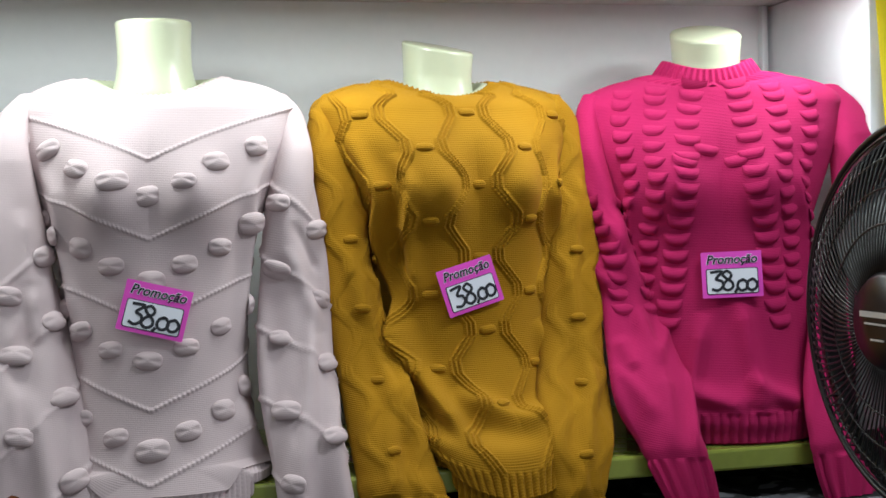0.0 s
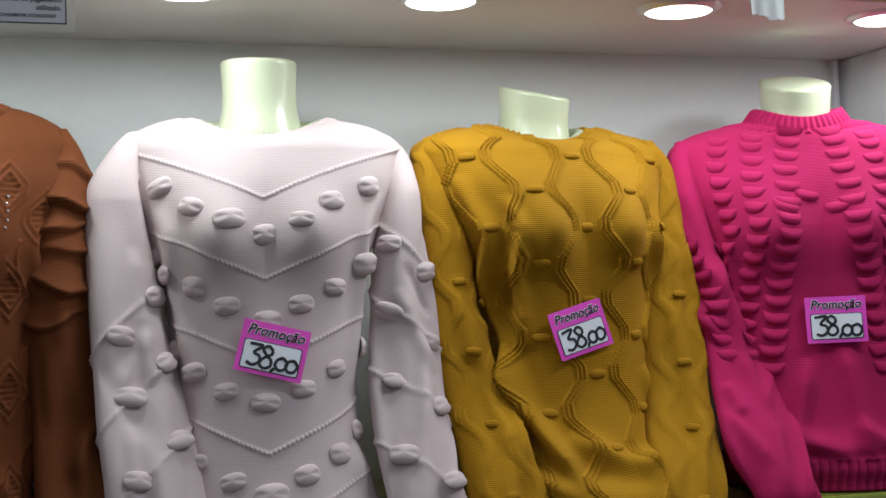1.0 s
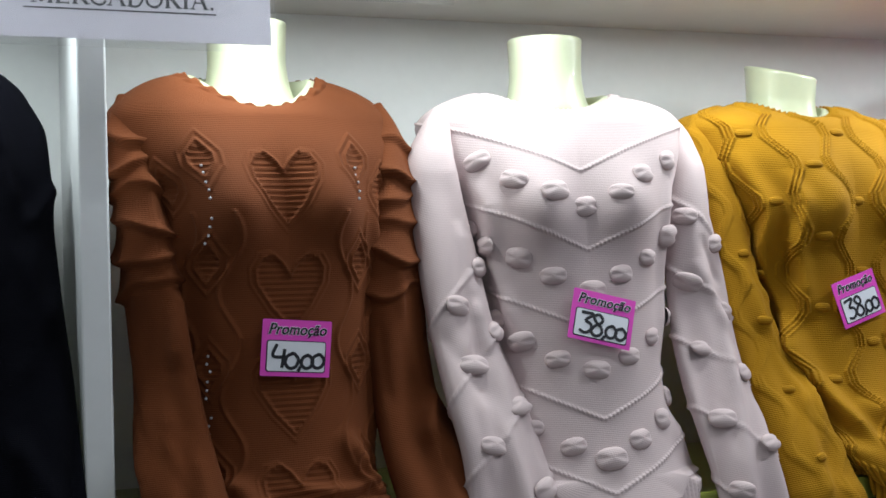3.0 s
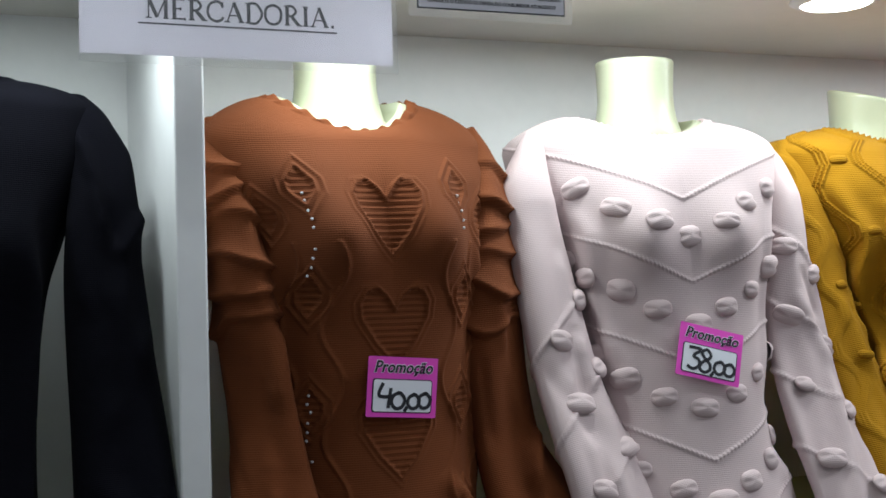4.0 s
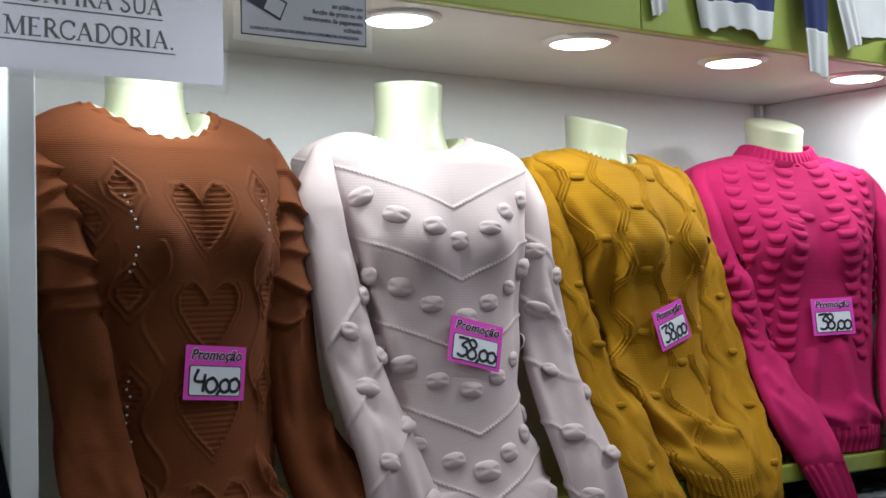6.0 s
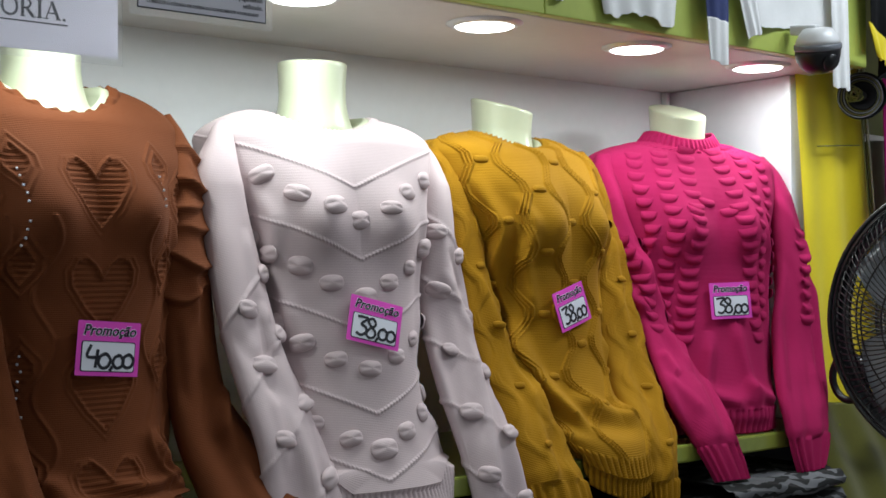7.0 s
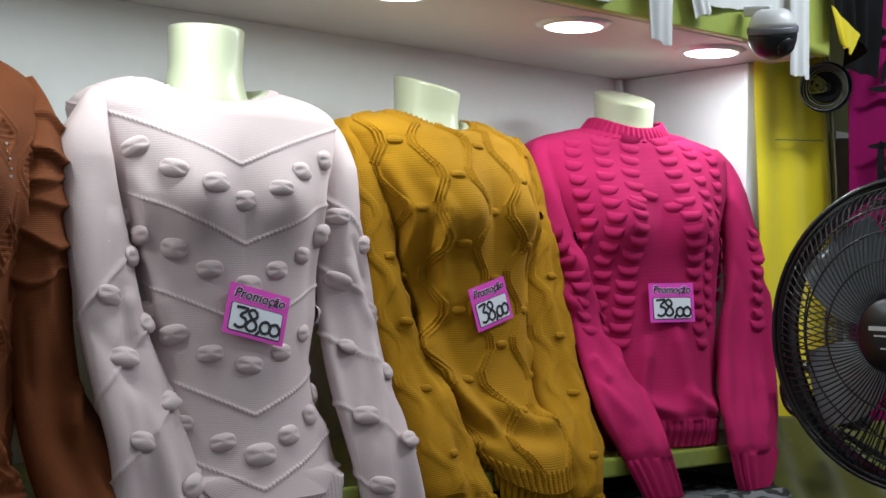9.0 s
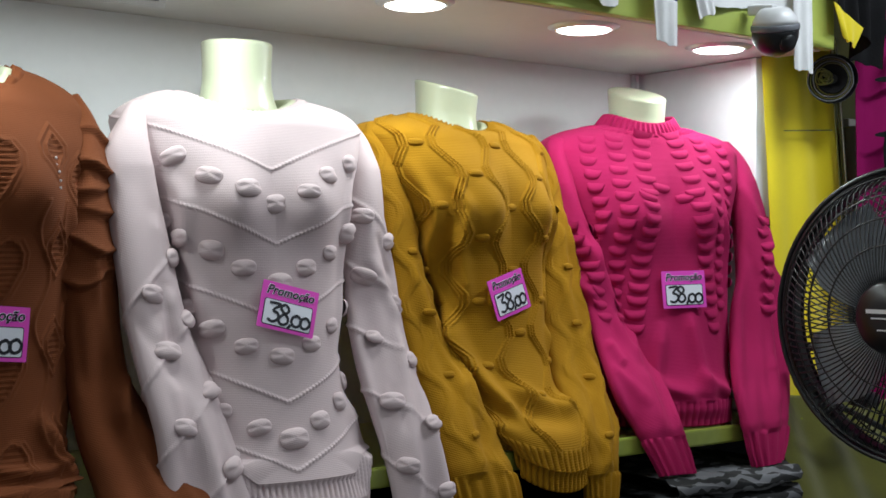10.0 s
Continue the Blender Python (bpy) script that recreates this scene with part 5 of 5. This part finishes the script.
def brush_print(points, width, tilt):
    """A black brush stroke printed on the cloth, swelling in its middle; points in (across, up)."""
    bm = ribbon(points, 1.0, 0.0006)
    n = len(bm.verts) // 4
    bm.verts.ensure_lookup_table()
    for i in range(n):
        ring = bm.verts[4 * i : 4 * i + 4]
        mid = sum((v.co for v in ring), Vector()) / 4
        w = width * (0.25 + 0.75 * math.sin(math.pi * i / (n - 1)) ** 0.7)
        for v in ring:
            v.co = Vector((mid.x + (v.co.x - mid.x) * w, mid.y + (v.co.y - mid.y) * w, v.co.z))
    ob = part("brush_print", bm, DARK_CLOTH, None, "printed black brush stroke")
    ob.matrix_world = tilt
    return ob


dress_root = [o for o in scene.objects if o.name == "magenta_dress"][0]
prints = random.Random(9)
cloth_plane = pose(1.235, 1.768, 0, 90, 0, -14)
for k in range(7):
    z = 1.50 + 0.105 * k
    strokes = [([(0.02, z), (0.10, z + 0.012), (0.18, z + 0.05), (0.30, z + 0.06)], 0.017)]
    for j in range(3):
        x0, z0, lean = 0.05 + 0.08 * j, z + 0.012 + 0.02 * j, prints.uniform(-0.9, 0.9)
        size = prints.uniform(0.05, 0.085) * (1 if (j + k) % 2 else -1)
        strokes.append(([(x0, z0), (x0 + 0.35 * size * lean, z0 + 0.5 * size), (x0 + size * lean, z0 + size)], prints.uniform(0.014, 0.022)))
    for pts, w in strokes:
        ob = brush_print(pts, w, cloth_plane)
        ob.parent = dress_root
        ob.matrix_parent_inverse = Matrix.Translation(dress_root.location).inverted()


def wrap_roll(place, r, length, label):
    root = tagged(new("plastic_roll"), label, "roll")
    root.matrix_world = place
    pts = []
    for k in range(90):
        a = k * 0.35
        rad = r * (0.06 + 0.30 * k / 90) * (1 + 0.12 * math.sin(a * 3.3))
        pts.append((rad * math.cos(a) - 0.35 * r, rad * math.sin(a) + 0.1 * r, length + 0.002 + 0.004 * math.sin(a * 0.7)))
    part("spiral", tube(pts, 0.0016, 5), OLIVE, root, "green spiral edge")
    for k in range(5):
        part("layer_edge", tube([(r * (0.56 + 0.085 * k) * math.cos(0.21 * j) * (1 + 0.02 * math.sin(j + k)) - 0.02 * r * k, r * (0.56 + 0.085 * k) * math.sin(0.21 * j), length - 0.004) for j in range(30)], 0.0011, 5, True), OLIVE if k % 2 else GREY_BLADE, root, "shiny edge of a wrapped layer")
    part("core", lathe([(r * 0.60, 0), (r * 0.60, length), (r * 0.55, length + 0.001), (r * 0.12, length - 0.02)], 36), DARK_CLOTH, root, "", True)
    part("wrap", lathe([(r, 0), (r * 1.02, length * 0.3), (r * 0.97, length * 0.7), (r, length - 0.004), (r * 0.94, length - 0.012), (r * 0.6, length - 0.016)], 36), BLACK_PLASTIC, root, "shiny dark wrap", True)


wrap_roll(look((1.190, 1.812, 1.817), (3.14, 3.26, 2.15)), 0.046, 0.03, "dark plastic roll with a green spiral end")

# side shelf with boards and a jug-shaped mannequin stand-in, seen past the yellow garment
fixed("side_shelf", box(1.42, 2.05, 1.95, 2.11, 1.50, 1.52, 0.002), WHITE_BOARD, "white side shelf beyond the yellow garment", "shelf")


def jug(place):
    root = tagged(new("mannequin_stand_in"), "jug shape on the side shelf standing in for a cream mannequin", "jug")
    root.matrix_world = place
    part("body", lathe([(0.045, 0), (0.052, 0.02), (0.050, 0.12), (0.034, 0.15), (0.034, 0.24), (0.038, 0.245), (0.030, 0.243)], 36), CREAM, root, "", True)
    part("handle", tube([(0.045, 0, 0.05), (0.085, 0, 0.07), (0.085, 0, 0.16), (0.036, 0, 0.20)], 0.006, 8), CREAM, root, "", True)


jug(pose(1.575, 2.03, 1.521))


def carton(place, w, d, h, mat, label):
    root = tagged(new("printed_board"), label, "board")
    root.matrix_world = place
    part("card", box(-w / 2, w / 2, -d / 2, d / 2, 0, h, 0.002), mat, root)
    for k in range(3):
        part("text_bar", box(-w * 0.35, w * (0.3 - 0.1 * k), -d / 2 - 0.0012, -d / 2 - 0.0004, h * (0.78 - 0.12 * k), h * (0.83 - 0.12 * k), 0), GREY_INK, root)


carton(pose(1.70, 2.085, 1.521, 0, 0, 4), 0.20, 0.02, 0.27, SOFFIT_MAT, "beige printed board with dark lettering bars")
carton(pose(1.60, 2.095, 1.521, 0, 0, 0), 0.30, 0.012, 0.16, LIME, "green printed board leaning on the wall")
drape("dark_garment", [(1.00, 1.700, 2.45), (1.27, 1.720, 2.45), (1.235, 1.745, 1.83), (1.075, 1.715, 1.915)], DARK_CLOTH, "black garment hanging above the plastic roll", "garment", 3, 0.02, 0.01, 40)
drape("yellow_scrap", [(1.025, 1.690, 1.925), (1.135, 1.705, 1.892), (1.112, 1.705, 1.856), (1.060, 1.695, 1.866)], YELLOW, "yellow cloth corner hanging under the black garment", "garment", 2, 0.004, 0.003, 41)


# ---- black garment in the next niche ----
NAVY_AT = (-0.862, 1.985, SHELF)
navy_form = Torso(COMMON_W, COMMON_F, COMMON_B, (0.080, -0.068, 0.062, 0.552, 0.530, 0.554), zs=(-0.03, 0.05, 0.13, 0.21, 0.30, 0.390, 0.455, 0.508))
mannequin("mannequin", NAVY_AT, 0.0, navy_form, dict(base=0.51, top=0.620, r=0.0505), (0.0, 0.05), "headless cream fibreglass mannequin bust wearing a black jumper")
navy = Garment("jumper", NAVY_AT, 0.0, NAVY_BLACK, "plain black long sleeved jumper in the next niche")
dress(navy, navy_form, lambda S, Z, P: ripple(S, Z, 50, 4.0, 0.003) + crease(S, Z, (0.12, 0.4), (0.1, 0.0), 0.02, 0.012), -0.02, 0.03, (60, 0.001), 9, n1=120, n2=40, m=200)
navy.sleeve("right", [(-0.07, 0.135, -0.23, 0.258, -0.225), (0.02, 0.138, -0.2, 0.254, -0.19), (0.1, 0.14, -0.165, 0.248, -0.155), (0.18, 0.142, -0.13, 0.243, -0.12), (0.26, 0.142, -0.1, 0.234, -0.09), (0.34, 0.144, -0.08, 0.224, -0.066), (0.41, 0.15, -0.065, 0.219, -0.046), (0.465, 0.152, -0.05, 0.212, -0.03), (0.5, 0.15, -0.04, 0.197, -0.02), (0.522, 0.142, -0.02, 0.178, -0.01)], (0.02, 0.022, 0.024, 0.026, 0.03, 0.018), plain_folds(8), cuff=0, seed=51)
navy.sleeve("left", [(-0.07, -0.258, -0.225, -0.135, -0.23), (0.02, -0.254, -0.19, -0.138, -0.2), (0.1, -0.248, -0.155, -0.14, -0.165), (0.18, -0.243, -0.12, -0.142, -0.13), (0.26, -0.234, -0.09, -0.142, -0.1), (0.34, -0.224, -0.066, -0.144, -0.08), (0.41, -0.219, -0.046, -0.15, -0.065), (0.465, -0.212, -0.03, -0.152, -0.05), (0.5, -0.197, -0.02, -0.15, -0.04), (0.522, -0.178, -0.01, -0.142, -0.02)], (0.02, 0.022, 0.024, 0.026, 0.03, 0.018), plain_folds(9), cuff=0, seed=52)


# ---- clothes under the shelf ----
def folded(place, w, d, layers, mat, label):
    """A stack of folded cloth with rounded fronts."""
    root = tagged(new("folded_clothes"), label, "clothes", "folded clothes under the shelf")
    root.location = place
    r = random.Random(int(1000 * place[0]) + 7)
    z = 0.0
    for _ in range(layers):
        h = r.uniform(0.026, 0.042)
        n, m = 22, 40
        P = np.zeros((n, m, 3))
        for i in range(n):
            a = -math.pi / 2 + math.pi * i / (n - 1)
            for j in range(m):
                g = j / (m - 1)
                x = (g - 0.5) * w
                sag = 0.004 * math.sin(7 * g + r.random() * 0.3) + 0.003 * math.sin(17 * g + i)
                P[i, j] = (x, -d / 2 * (0.9 + 0.1 * math.cos(a)) - 0.02 * math.cos(a), z + h / 2 + h / 2 * math.sin(a) + sag)
        back = np.array([0, d, 0])
        full = np.concatenate([P[:1] + back, P, P[-1:] + back])
        link("layer", sheet("layer", full, full[..., 0], full[..., 2], closed=False), mat, root)
        z += h
    return root


folded((0.815, 1.90, 0.886), 0.31, 0.34, 7, ZEBRA, "stack of black and white zebra print clothes")
folded((0.47, 1.90, 0.886), 0.32, 0.34, 6, DARK_CLOTH, "stack of folded black clothes")
folded((0.10, 1.90, 0.886), 0.34, 0.34, 6, DARK_CLOTH, "stack of folded black clothes")
folded((-0.30, 1.90, 0.886), 0.34, 0.34, 6, DARK_CLOTH, "stack of folded black clothes")


# straps and clip lying on the olive cover
def strap_set():
    root = tagged(new("bag_strap"), "black bag strap with a round ring on the olive cloth", "strap")
    root.location = (1.03, 1.70, 1.20)
    part("band", tube([(0.0, 0.02, 0.03), (0.08, 0.0, -0.005), (0.20, -0.05, -0.07), (0.38, -0.12, -0.19)], 0.006, 8), BLACK_PLASTIC, root, "", True)
    part("ring", tube([(0.012, 0.05 + 0.035 * math.cos(2 * math.pi * k / 28), 0.075 + 0.042 * math.sin(2 * math.pi * k / 28)) for k in range(28)], 0.007, 8, True), BLACK_PLASTIC, root, "", True)
    clip = part("clip", lathe([(0.002, -0.032), (0.014, -0.026), (0.018, 0.0), (0.014, 0.026), (0.002, 0.032)], 20, "X"), BLACK_PLASTIC, root, "oval black clip", True)
    clip.matrix_local = pose(0.105, 0.005, 0.022, 0, 8, -20)


strap_set()
